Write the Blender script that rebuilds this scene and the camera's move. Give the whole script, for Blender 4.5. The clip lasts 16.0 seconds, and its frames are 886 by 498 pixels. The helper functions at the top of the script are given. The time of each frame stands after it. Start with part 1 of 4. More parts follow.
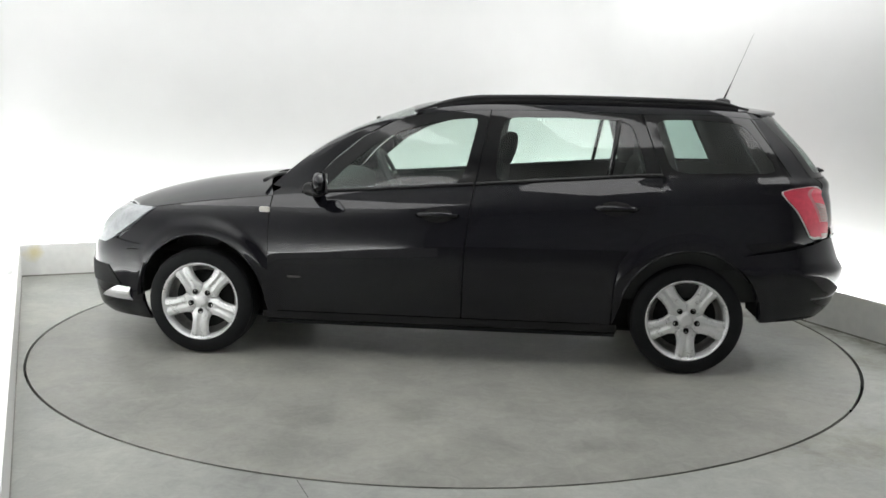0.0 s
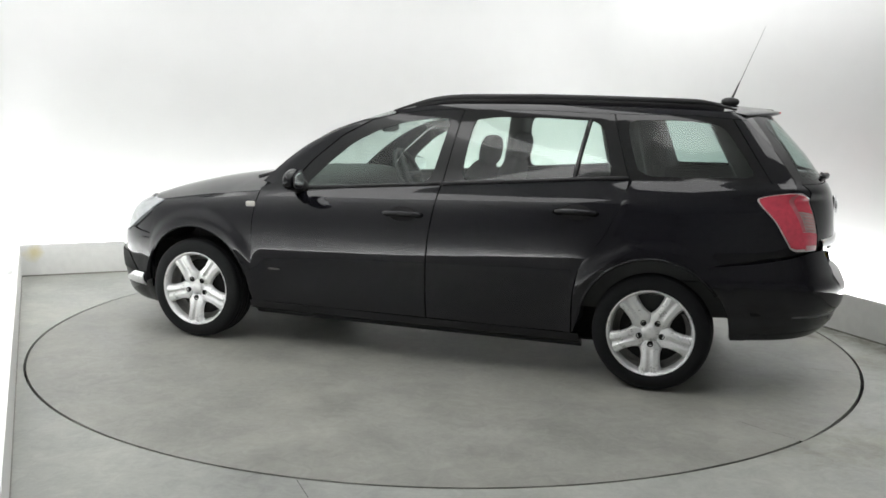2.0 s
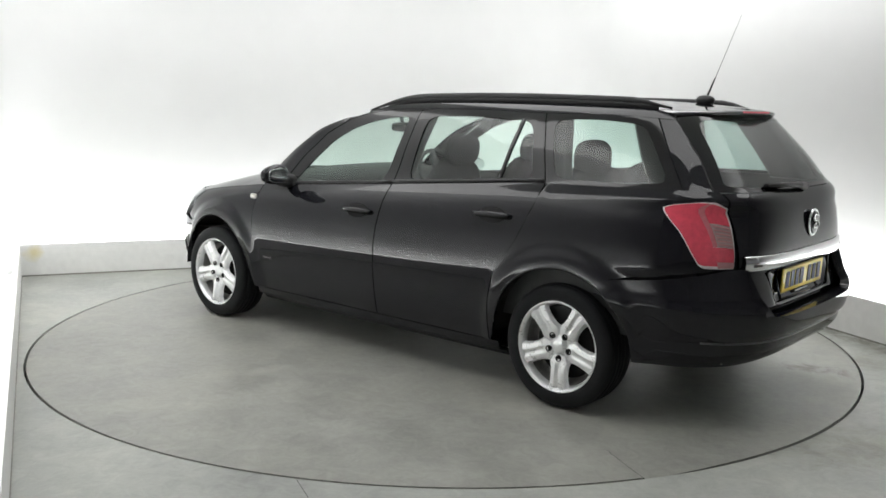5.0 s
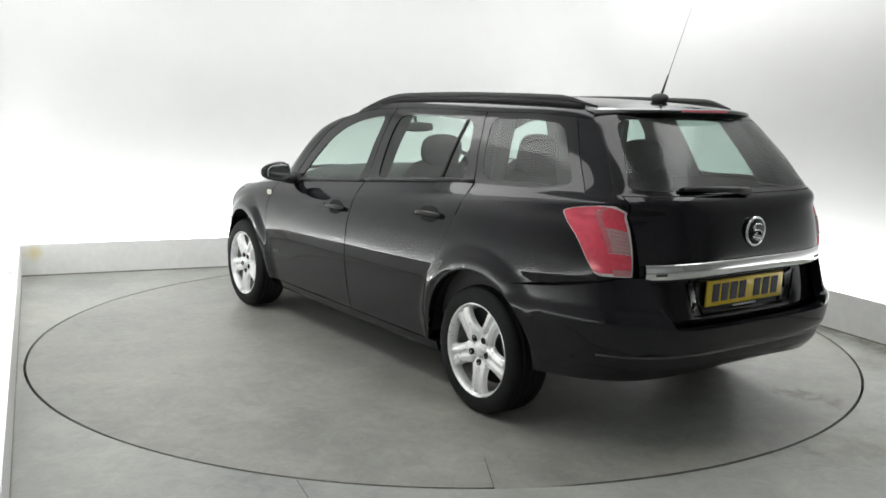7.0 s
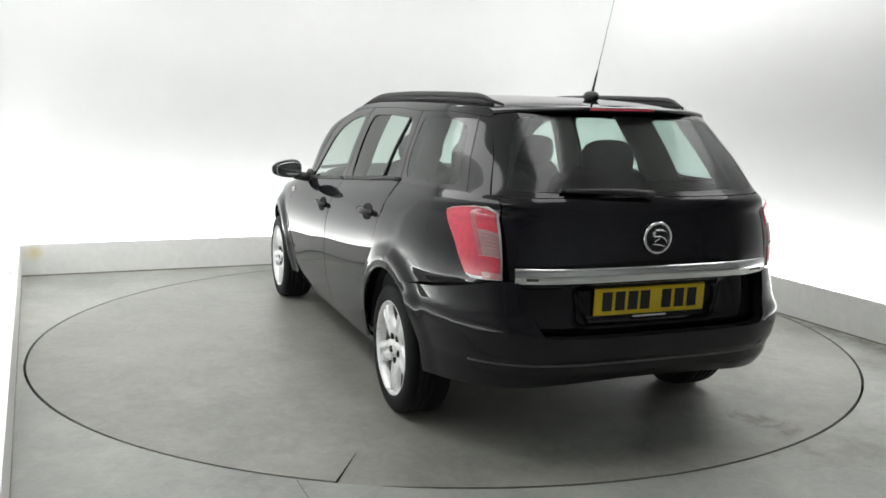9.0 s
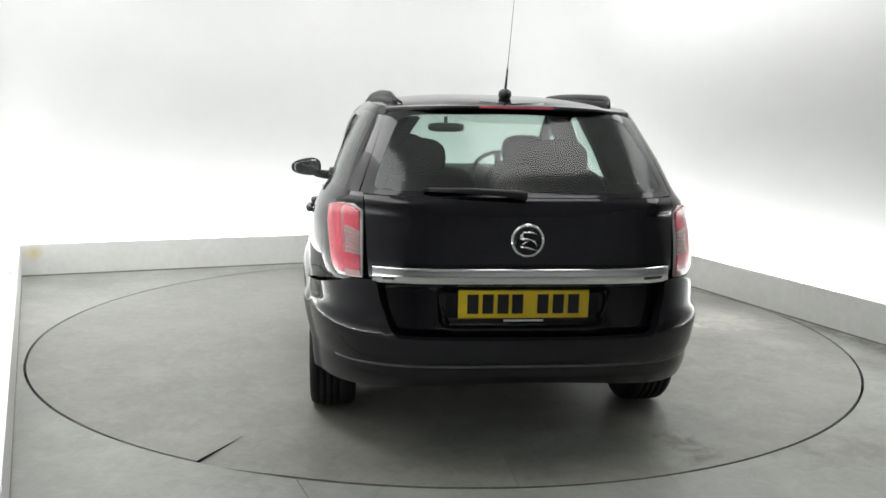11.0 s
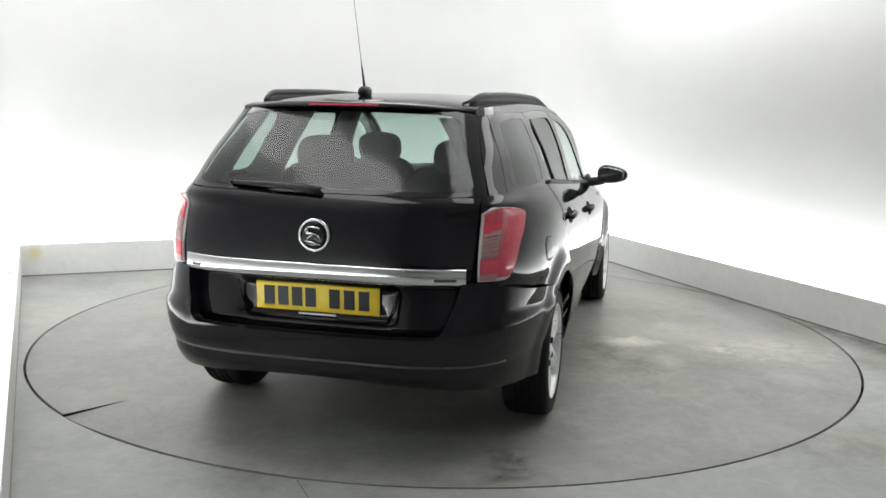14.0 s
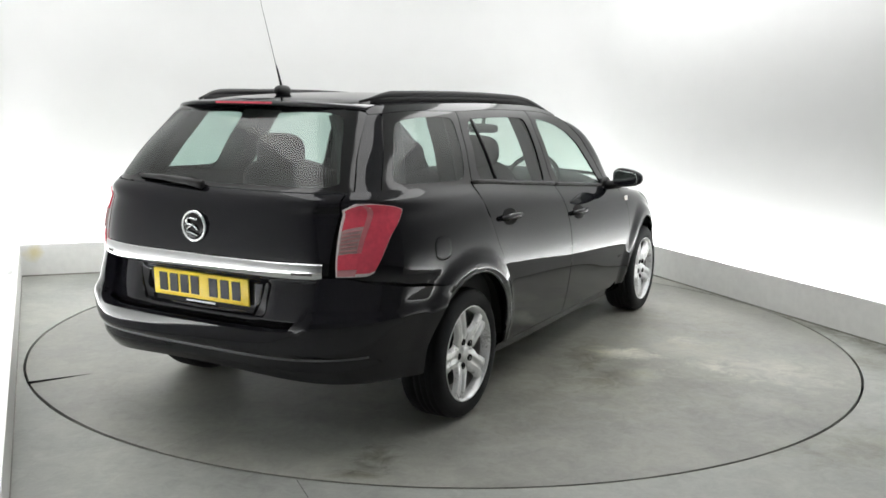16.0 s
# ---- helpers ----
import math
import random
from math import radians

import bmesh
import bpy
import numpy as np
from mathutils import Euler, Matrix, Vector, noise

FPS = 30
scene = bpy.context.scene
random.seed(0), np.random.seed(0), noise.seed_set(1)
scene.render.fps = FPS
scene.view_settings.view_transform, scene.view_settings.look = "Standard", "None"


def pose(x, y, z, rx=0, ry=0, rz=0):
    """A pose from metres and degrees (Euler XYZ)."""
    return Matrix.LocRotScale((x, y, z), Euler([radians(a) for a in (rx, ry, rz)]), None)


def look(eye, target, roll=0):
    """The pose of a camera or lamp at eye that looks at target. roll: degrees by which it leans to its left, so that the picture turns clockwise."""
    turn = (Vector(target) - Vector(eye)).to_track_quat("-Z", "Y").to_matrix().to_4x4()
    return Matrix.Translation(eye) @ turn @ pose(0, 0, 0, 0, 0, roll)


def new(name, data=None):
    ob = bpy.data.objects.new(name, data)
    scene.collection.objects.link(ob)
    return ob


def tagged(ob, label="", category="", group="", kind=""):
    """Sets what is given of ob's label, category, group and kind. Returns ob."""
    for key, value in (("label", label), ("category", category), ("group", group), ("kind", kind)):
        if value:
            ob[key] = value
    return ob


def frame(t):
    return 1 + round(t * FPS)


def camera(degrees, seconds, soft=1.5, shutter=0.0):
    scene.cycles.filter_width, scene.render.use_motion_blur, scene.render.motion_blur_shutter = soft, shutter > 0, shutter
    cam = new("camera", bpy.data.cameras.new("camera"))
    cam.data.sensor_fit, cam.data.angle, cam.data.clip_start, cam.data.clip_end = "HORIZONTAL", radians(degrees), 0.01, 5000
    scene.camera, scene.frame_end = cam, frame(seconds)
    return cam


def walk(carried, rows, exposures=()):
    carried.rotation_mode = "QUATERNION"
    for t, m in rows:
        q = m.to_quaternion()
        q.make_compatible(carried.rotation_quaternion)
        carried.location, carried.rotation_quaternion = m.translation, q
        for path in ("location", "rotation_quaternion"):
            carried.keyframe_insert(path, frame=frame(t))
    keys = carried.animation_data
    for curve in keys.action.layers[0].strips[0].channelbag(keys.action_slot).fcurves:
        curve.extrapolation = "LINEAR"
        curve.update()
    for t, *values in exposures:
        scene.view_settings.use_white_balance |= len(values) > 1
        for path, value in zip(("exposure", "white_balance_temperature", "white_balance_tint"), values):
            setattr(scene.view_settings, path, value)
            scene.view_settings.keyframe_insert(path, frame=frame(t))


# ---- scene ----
# The camera stands still just outside the open end of the booth.
cam = camera(52.095, 16.0, soft=1.6)
EYE = Vector((0.0, -5.726, 1.431))


def still_camera():
    yaw, pitch = radians(-0.055), radians(-8.987)
    aim = Vector((math.sin(yaw) * math.cos(pitch), math.cos(yaw) * math.cos(pitch), math.sin(pitch)))
    return look(EYE, EYE + aim, 1.164)


walk(cam, [(0.0, still_camera()), (16.0, still_camera())])

# ---- world and light ----
# The booth: its back corner, the way along the back wall (U) and along the side walls towards the open end (V).
CORNER = Vector((-3.40, 1.447, 0))
BOOTH = radians(22.4)
BACK_LEN, LEFT_LEN, RIGHT_LEN, ROOM_H = 5.085, 6.4, 6.4, 3.3
PLINTH_H, PLINTH_T, TROUGH = 0.258, 0.035, 0.17
PIVOT = Vector((0.012, -0.003, 0))     # the middle of the turntable
SPLAY = 0.034          # the side wall near the camera stands this much off the square


def booth(u, v, z=0.0):
    """A place in the booth: u along the back wall, v out from it towards the open end."""
    c, s = math.cos(BOOTH), math.sin(BOOTH)
    return CORNER + Vector((c * u + s * v, s * u - c * v, z))


def booth_pose(u, v, z, turn=0.0):
    return Matrix.Translation(booth(u, v, z)) @ Matrix.Rotation(BOOTH + radians(turn), 4, "Z")


world = bpy.data.worlds.new("world")
scene.world = world
world.use_nodes = True
world.node_tree.nodes["Background"].inputs[0].default_value = (0.9, 0.95, 1.0, 1)
world.node_tree.nodes["Background"].inputs[1].default_value = 0.02
scene.view_settings.exposure = 0.0


def strip_light(name, a, b, watts, towards, size=0.05, z=0.12):
    """A long lamp that lies in the trough from a to b and throws its light on the wall behind."""
    data = bpy.data.lights.new(name, "AREA")
    data.shape, data.size, data.size_y, data.energy = "RECTANGLE", (b - a).length, size, watts
    data.color = (0.985, 1.0, 0.995)
    ob = new(name, data)
    mid = (a + b) / 2
    mid.z = z
    along = (b - a).normalized()
    aim = -(Vector(towards) + Vector((0, 0, 0.9))).normalized()
    side = aim.cross(along)
    m = Matrix((along, side, aim)).transposed().to_4x4()
    m.translation = mid
    ob.matrix_world = m
    return ob


def side_wall(s, out=0.0, z=0.0):
    """A place along the side wall near the camera: s from the back corner, out behind its plinth."""
    return booth(SPLAY * s - out, s - SPLAY * out, z)


WASH = 6.1
c_, s_ = math.cos(BOOTH), math.sin(BOOTH)
strip_light("trough_light", booth(0.05, -0.105), booth(BACK_LEN - 0.05, -0.105), WASH * 5.0, (-s_, c_, 0))
strip_light("trough_light", side_wall(0.05, 0.105), side_wall(LEFT_LEN - 0.3, 0.105), WASH * 6.1, (-c_, -s_, 0))
strip_light("trough_light", booth(BACK_LEN + 0.105, RIGHT_LEN - 0.3), booth(BACK_LEN + 0.105, 0.05), WASH * 6.1, (c_, s_, 0))
for u in (0.30, 2.54, 4.78):
    lamp = bpy.data.lights.new("ceiling_light", "AREA")
    lamp.shape, lamp.size, lamp.size_y, lamp.energy, lamp.color = "RECTANGLE", 0.9, 5.2, 45.0, (1.0, 1.0, 0.995)
    new("ceiling_light", lamp).matrix_world = booth_pose(u, 3.0, ROOM_H - 0.06)

# ---- materials ----
def surface(name, base, rough=0.5, metal=0.0, vary=0.0, scale=8.0, grain=0.0, grain_scale=300.0, rough_vary=0.0, coat=0.0, spec=0.5):
    """A principled surface whose colour and roughness wander at two scales, with a fine relief."""
    mat = bpy.data.materials.new(name)
    mat.use_nodes = True
    nt = mat.node_tree
    b = nt.nodes["Principled BSDF"]
    b.inputs["Base Color"].default_value = (*base, 1)
    b.inputs["Roughness"].default_value = rough
    b.inputs["Metallic"].default_value = metal
    b.inputs["Coat Weight"].default_value = coat
    b.inputs["Coat Roughness"].default_value = 0.03
    b.inputs["Specular IOR Level"].default_value = spec
    at = nt.nodes.new("ShaderNodeTexCoord")
    if vary or rough_vary:
        big, small = nt.nodes.new("ShaderNodeTexNoise"), nt.nodes.new("ShaderNodeTexNoise")
        big.inputs["Scale"].default_value, small.inputs["Scale"].default_value = scale, scale * 9
        big.inputs["Detail"].default_value = small.inputs["Detail"].default_value = 5
        mix = nt.nodes.new("ShaderNodeMath")
        mix.operation = "ADD"
        for n, i in ((big, 0), (small, 1)):
            nt.links.new(at.outputs["Object"], n.inputs["Vector"])
            nt.links.new(n.outputs["Fac"], mix.inputs[i])
        if vary:
            ramp = nt.nodes.new("ShaderNodeMapRange")
            ramp.inputs["From Min"].default_value, ramp.inputs["From Max"].default_value = 0.65, 1.35
            ramp.inputs["To Min"].default_value, ramp.inputs["To Max"].default_value = 1 - vary, 1 + vary
            nt.links.new(mix.outputs[0], ramp.inputs["Value"])
            tint = nt.nodes.new("ShaderNodeVectorMath")
            tint.operation = "SCALE"
            tint.inputs[0].default_value = base
            nt.links.new(ramp.outputs[0], tint.inputs["Scale"])
            nt.links.new(tint.outputs[0], b.inputs["Base Color"])
        if rough_vary:
            rr = nt.nodes.new("ShaderNodeMapRange")
            rr.inputs["From Min"].default_value, rr.inputs["From Max"].default_value = 0.6, 1.4
            rr.inputs["To Min"].default_value, rr.inputs["To Max"].default_value = max(0.0, rough - rough_vary), min(1.0, rough + rough_vary)
            nt.links.new(mix.outputs[0], rr.inputs["Value"])
            nt.links.new(rr.outputs[0], b.inputs["Roughness"])
    if grain:
        fine, bump = nt.nodes.new("ShaderNodeTexNoise"), nt.nodes.new("ShaderNodeBump")
        fine.inputs["Scale"].default_value, fine.inputs["Detail"].default_value = grain_scale, 3
        bump.inputs["Strength"].default_value, bump.inputs["Distance"].default_value = grain, 0.002
        nt.links.new(at.outputs["Object"], fine.inputs["Vector"])
        nt.links.new(fine.outputs["Fac"], bump.inputs["Height"])
        nt.links.new(bump.outputs["Normal"], b.inputs["Normal"])
    return mat


def glass(name, tint, gloss_rough=0.0, ior=1.5, dust_haze=0.02):
    """A thin pane: tinted see-through, with a mirror film by Fresnel and a dusty pale film that also stands in for hazy
    reflections.
    """
    mat = bpy.data.materials.new(name)
    mat.use_nodes = True
    nt = mat.node_tree
    nt.nodes.remove(nt.nodes["Principled BSDF"])
    clear, shine, mix, facing = (nt.nodes.new(k) for k in ("ShaderNodeBsdfTransparent", "ShaderNodeBsdfGlossy", "ShaderNodeMixShader", "ShaderNodeLayerWeight"))
    clear.inputs["Color"].default_value = (*tint, 1)
    shine.inputs["Roughness"].default_value = gloss_rough
    facing.inputs["Blend"].default_value = 0.5
    power, film = nt.nodes.new("ShaderNodeMath"), nt.nodes.new("ShaderNodeMapRange")
    power.operation = "POWER"
    power.inputs[1].default_value = 5.0
    nt.links.new(facing.outputs["Facing"], power.inputs[0])
    nt.links.new(power.outputs[0], film.inputs["Value"])
    film.inputs["To Min"].default_value, film.inputs["To Max"].default_value = ((ior - 1) / (ior + 1)) ** 2 * 1.35, 1.0
    nt.links.new(film.outputs[0], mix.inputs[0])
    film_haze, milky, cloth = (nt.nodes.new(k) for k in ("ShaderNodeMixShader", "ShaderNodeBsdfDiffuse", "ShaderNodeTexNoise"))
    at, amount = nt.nodes.new("ShaderNodeTexCoord"), nt.nodes.new("ShaderNodeMapRange")
    milky.inputs["Color"].default_value = (0.80, 0.82, 0.81, 1)
    cloth.inputs["Scale"].default_value, cloth.inputs["Detail"].default_value, cloth.inputs["Distortion"].default_value = 2.6, 3, 0.8
    amount.inputs["From Min"].default_value, amount.inputs["From Max"].default_value = 0.35, 0.70
    amount.inputs["To Min"].default_value, amount.inputs["To Max"].default_value = dust_haze * 0.3, dust_haze * 2.2
    nt.links.new(at.outputs["Object"], cloth.inputs["Vector"])
    nt.links.new(cloth.outputs["Fac"], amount.inputs["Value"])
    nt.links.new(amount.outputs[0], film_haze.inputs[0])
    nt.links.new(clear.outputs[0], film_haze.inputs[1])
    nt.links.new(milky.outputs[0], film_haze.inputs[2])
    nt.links.new(film_haze.outputs[0], mix.inputs[1])
    nt.links.new(shine.outputs[0], mix.inputs[2])
    nt.links.new(mix.outputs[0], nt.nodes["Material Output"].inputs["Surface"])
    return mat


def concrete(name, base, spots):
    """Worn painted concrete: cloudy patches, scuffs, a few pale or dark stains, and wide darker patches at given
    places.
    """
    mat = bpy.data.materials.new(name)
    mat.use_nodes = True
    nt = mat.node_tree
    b = nt.nodes["Principled BSDF"]
    at = nt.nodes.new("ShaderNodeTexCoord")

    def noise_of(scale, detail=6, rough=0.6, warp=0.0):
        n = nt.nodes.new("ShaderNodeTexNoise")
        n.inputs["Scale"].default_value, n.inputs["Detail"].default_value, n.inputs["Roughness"].default_value = scale, detail, rough
        n.inputs["Distortion"].default_value = warp
        nt.links.new(at.outputs["Object"], n.inputs["Vector"])
        return n.outputs["Fac"]

    def ranged(src, lo, hi, to_lo, to_hi):
        n = nt.nodes.new("ShaderNodeMapRange")
        for k, v in zip(("From Min", "From Max", "To Min", "To Max"), (lo, hi, to_lo, to_hi)):
            n.inputs[k].default_value = v
        nt.links.new(src, n.inputs["Value"])
        return n.outputs[0]

    def op(kind, a, c):
        n = nt.nodes.new("ShaderNodeMath")
        n.operation = kind
        for i, v in enumerate((a, c)):
            if isinstance(v, (int, float)):
                n.inputs[i].default_value = v
            else:
                nt.links.new(v, n.inputs[i])
        return n.outputs[0]

    cloud, patch, smear, speck = noise_of(0.9), noise_of(3.5, warp=0.6), noise_of(11.0, 5, 0.7, 1.4), noise_of(60.0, 3)
    level = op("ADD", ranged(cloud, 0.3, 0.7, -0.14, 0.14), op("ADD", ranged(patch, 0.35, 0.7, -0.14, 0.14), op("ADD", ranged(smear, 0.35, 0.68, -0.09, 0.09), ranged(speck, 0.3, 0.7, -0.03, 0.03))))
    ragged = noise_of(7.0, 6, 0.68, 0.9)
    browning = ranged(cloud, 0.45, 0.75, 0.0, 0.22)
    for x, y, r, stretch, turn, amount in spots:
        m = nt.nodes.new("ShaderNodeMapping")
        m.vector_type = "TEXTURE"
        m.inputs["Location"].default_value = (x, y, 0)
        m.inputs["Rotation"].default_value = (0, 0, radians(turn))
        m.inputs["Scale"].default_value = (r * stretch, r, 1)
        nt.links.new(at.outputs["Object"], m.inputs["Vector"])
        ln = nt.nodes.new("ShaderNodeVectorMath")
        ln.operation = "LENGTH"
        nt.links.new(m.outputs[0], ln.inputs[0])
        away = op("ADD", ln.outputs["Value"], ranged(ragged, 0.3, 0.7, -0.7, 0.7))
        level = op("ADD", level, ranged(away, 0.0, 1.2, amount, 0.0))
        if amount < 0:
            browning = op("ADD", browning, ranged(away, 0.0, 1.2, min(0.5, -2.2 * amount), 0.0))
    tint = nt.nodes.new("ShaderNodeVectorMath")
    tint.operation = "SCALE"
    tint.inputs[0].default_value = base
    nt.links.new(op("ADD", level, 1.0), tint.inputs["Scale"])
    brown = nt.nodes.new("ShaderNodeMix")
    brown.data_type, brown.blend_type = "RGBA", "MULTIPLY"
    brown.inputs[7].default_value = (1.0, 0.955, 0.76, 1)
    nt.links.new(op("MINIMUM", browning, 1.0), brown.inputs[0])
    nt.links.new(tint.outputs[0], brown.inputs[6])
    nt.links.new(brown.outputs[2], b.inputs["Base Color"])
    nt.links.new(ranged(patch, 0.3, 0.7, 0.36, 0.58), b.inputs["Roughness"])
    bump = nt.nodes.new("ShaderNodeBump")
    bump.inputs["Strength"].default_value, bump.inputs["Distance"].default_value = 0.12, 0.002
    nt.links.new(speck, bump.inputs["Height"])
    nt.links.new(bump.outputs["Normal"], b.inputs["Normal"])
    return mat


def on_disc(r, angle):
    return r * math.cos(radians(angle)), r * math.sin(radians(angle))


# the two widest dark spots brown the deck beside the car
DISC_SPOTS = [(*on_disc(1.16, 273.5), 0.13, 1.5, 100, 1.1), (*on_disc(1.68, 281), 0.36, 1.9, 75, 0.42), (*on_disc(2.0, 272), 0.22, 1.6, 60, 0.30), (*on_disc(2.1, 258), 0.11, 1.6, 30, 0.35),
              (*on_disc(1.43, 258), 0.10, 1.7, 0, 0.50), (*on_disc(1.71, 272), 0.08, 1.8, 80, 0.40), (*on_disc(1.55, 292), 0.08, 1.6, 80, 0.35),
              (*on_disc(2.2, 201.5), 0.095, 1.5, 201, -0.80), (*on_disc(2.39, 200.5), 0.05, 2.0, 110, -0.4), (*on_disc(1.36, 249.5), 0.13, 2.0, 150, -0.30),
              (*on_disc(1.0, 266), 0.12, 2.2, 190, -0.42), (*on_disc(1.25, 255), 0.75, 1.5, 160, -0.16), (*on_disc(1.5, 310), 0.5, 1.5, 40, -0.12), (*on_disc(1.9, 120), 0.10, 2.0, 10, 0.2)]
M_FLOOR = concrete("floor_concrete", (0.355, 0.365, 0.340), [(2.43, 0.46, 0.085, 15.0, -67.6, -0.42), (2.95, -0.80, 0.16, 5.0, -67.6, -0.25), (1.9, -1.95, 0.22, 2.2, 20, -0.22), (2.25, -1.5, 0.2, 2.0, 60, 0.12), (2.35, -0.4, 0.12, 5.0, -55, -0.25)])
M_DISC = concrete("turntable_concrete", (0.296, 0.298, 0.271), DISC_SPOTS)
M_PIT = surface("dark_pit", (0.02, 0.02, 0.018), 0.9)
M_WALL = surface("white_wall_paint", (0.80, 0.805, 0.80), 0.7, vary=0.012, scale=0.7, grain=0.05, grain_scale=120)
M_PLINTH = surface("scuffed_white_paint", (0.84, 0.84, 0.82), 0.55, vary=0.055, scale=2.2, grain=0.1, grain_scale=90)
M_FOOT_STRIP = surface("mottled_foot_strip", (0.26, 0.255, 0.23), 0.8, vary=0.3, scale=3)
M_UNSEEN_HALL = surface("unseen_hall_pale", (0.78, 0.78, 0.79), 0.95, vary=0.2, scale=4)
M_PAINT = surface("black_car_paint", (0.0088, 0.0088, 0.0116), 0.30, vary=0.05, scale=30, coat=0.85, spec=0.0)
M_TRIM = surface("black_plastic", (0.016, 0.016, 0.017), 0.45, vary=0.15, scale=30, grain=0.15, grain_scale=700)
M_LIP_GLINT = surface("lip_glint_grey", (0.085, 0.085, 0.088), 0.32, vary=0.35, scale=9, grain=0.1, grain_scale=500)
M_GLOSS = surface("gloss_black_trim", (0.006, 0.006, 0.007), 0.09, vary=0.05, scale=30, spec=0.5)
M_DARK = surface("underbody_and_shade_black", (0.010, 0.010, 0.010), 0.85, vary=0.3, scale=12)
M_RUBBER = surface("tyre_rubber", (0.0075, 0.008, 0.009), 0.72, vary=0.25, scale=14, grain=0.3, grain_scale=260, spec=0.25)
M_SILVER = surface("silver_wheel_paint", (0.80, 0.805, 0.81), 0.30, metal=0.45, vary=0.05, scale=18, rough_vary=0.06)
# a darker silver for the dish behind the spokes
M_BARREL = surface("dull_grey_silver", (0.30, 0.295, 0.285), 0.5, metal=0.5, vary=0.3, scale=14)
M_STEEL = surface("dull_steel", (0.11, 0.105, 0.10), 0.5, metal=0.9, vary=0.25, scale=20)
M_CHROME = surface("chrome", (0.82, 0.83, 0.84), 0.07, metal=1.0, vary=0.02, scale=20)
M_RED = surface("red_lamp_lens", (0.76, 0.085, 0.130), 0.10, vary=0.16, scale=40, coat=0.6)
M_PINK = surface("clear_ribbed_lens", (0.60, 0.28, 0.30), 0.12, vary=0.14, scale=45, coat=0.6)
M_ROSE = surface("rose_lens", (0.60, 0.18, 0.21), 0.12, vary=0.15, scale=45, coat=0.6)
M_SMOKE = surface("smoked_ribbed_lens", (0.50, 0.36, 0.35), 0.12, vary=0.18, scale=45, coat=0.6)
M_CLEAR = surface("clear_lamp_lens", (0.82, 0.82, 0.82), 0.12, vary=0.08, scale=40, coat=0.6)
M_LAMP = surface("headlight_lens", (0.50, 0.52, 0.54), 0.08, metal=0.3, vary=0.25, scale=22, coat=0.8)
M_AMBER = surface("white_side_lens", (0.62, 0.60, 0.55), 0.2, vary=0.05, scale=60)
M_YELLOW = surface("yellow_plate", (0.95, 0.69, 0.02), 0.35, vary=0.04, scale=40, coat=0.3)
M_INK = surface("black_print", (0.012, 0.012, 0.012), 0.5, vary=0.1, scale=50)
M_CLOTH = surface("dark_grey_seat_cloth", (0.016, 0.0175, 0.018), 0.9, vary=0.25, scale=25, grain=0.12, grain_scale=140)
M_CABIN = surface("cabin_plastic", (0.032, 0.034, 0.034), 0.65, vary=0.15, scale=15, grain=0.2, grain_scale=400)
M_LINING = surface("grey_headlining", (0.10, 0.105, 0.10), 0.9, vary=0.1, scale=20, grain=0.3, grain_scale=500)
M_PANE = glass("green_tinted_glass", (0.80, 0.90, 0.855), 0.02, dust_haze=0.014)
M_SHADE = glass("dark_tinted_glass", (0.62, 0.74, 0.70), 0.12, ior=1.5, dust_haze=0.022)
M_MIRROR = surface("mirror_glass", (0.85, 0.87, 0.88), 0.02, metal=1.0)


def stain(mat, place, radius, tint):
    """A faint discoloured patch of a surface, ragged at its edge."""
    nt = mat.node_tree
    b = nt.nodes["Principled BSDF"]
    before = b.inputs["Base Color"].links[0].from_socket
    at, dist, noisy, rng, mix = (nt.nodes.new(k) for k in ("ShaderNodeTexCoord", "ShaderNodeVectorMath", "ShaderNodeTexNoise", "ShaderNodeMapRange", "ShaderNodeMix"))
    dist.operation = "DISTANCE"
    dist.inputs[1].default_value = place
    noisy.inputs["Scale"].default_value = 12
    nt.links.new(at.outputs["Object"], dist.inputs[0])
    nt.links.new(at.outputs["Object"], noisy.inputs["Vector"])
    add = nt.nodes.new("ShaderNodeMath")
    add.operation = "MULTIPLY_ADD"
    nt.links.new(noisy.outputs["Fac"], add.inputs[0])
    add.inputs[1].default_value = radius
    nt.links.new(dist.outputs["Value"], add.inputs[2])
    rng.inputs["From Min"].default_value, rng.inputs["From Max"].default_value = radius * 0.7, radius * 1.6
    rng.inputs["To Min"].default_value, rng.inputs["To Max"].default_value = 0.8, 0.0
    nt.links.new(add.outputs[0], rng.inputs["Value"])
    mix.data_type = "RGBA"
    nt.links.new(rng.outputs[0], mix.inputs[0])
    nt.links.new(before, mix.inputs[6])
    mix.inputs[7].default_value = (*tint, 1)
    nt.links.new(mix.outputs[2], b.inputs["Base Color"])


stain(M_PLINTH, (-3.31, 1.48, 0.19), 0.075, (0.70, 0.62, 0.33))

# ---- building helpers ----
def part(name, bm, material, parent=None, label="", smooth=True):
    """Links a bmesh as one mesh object, under a thing or a part."""
    me = bpy.data.meshes.new(name)
    if smooth:
        for f in bm.faces:
            f.smooth = True
    bm.to_mesh(me)
    bm.free()
    me.materials.append(material)
    ob = new(name, me)
    ob.parent = parent
    return tagged(ob, label)


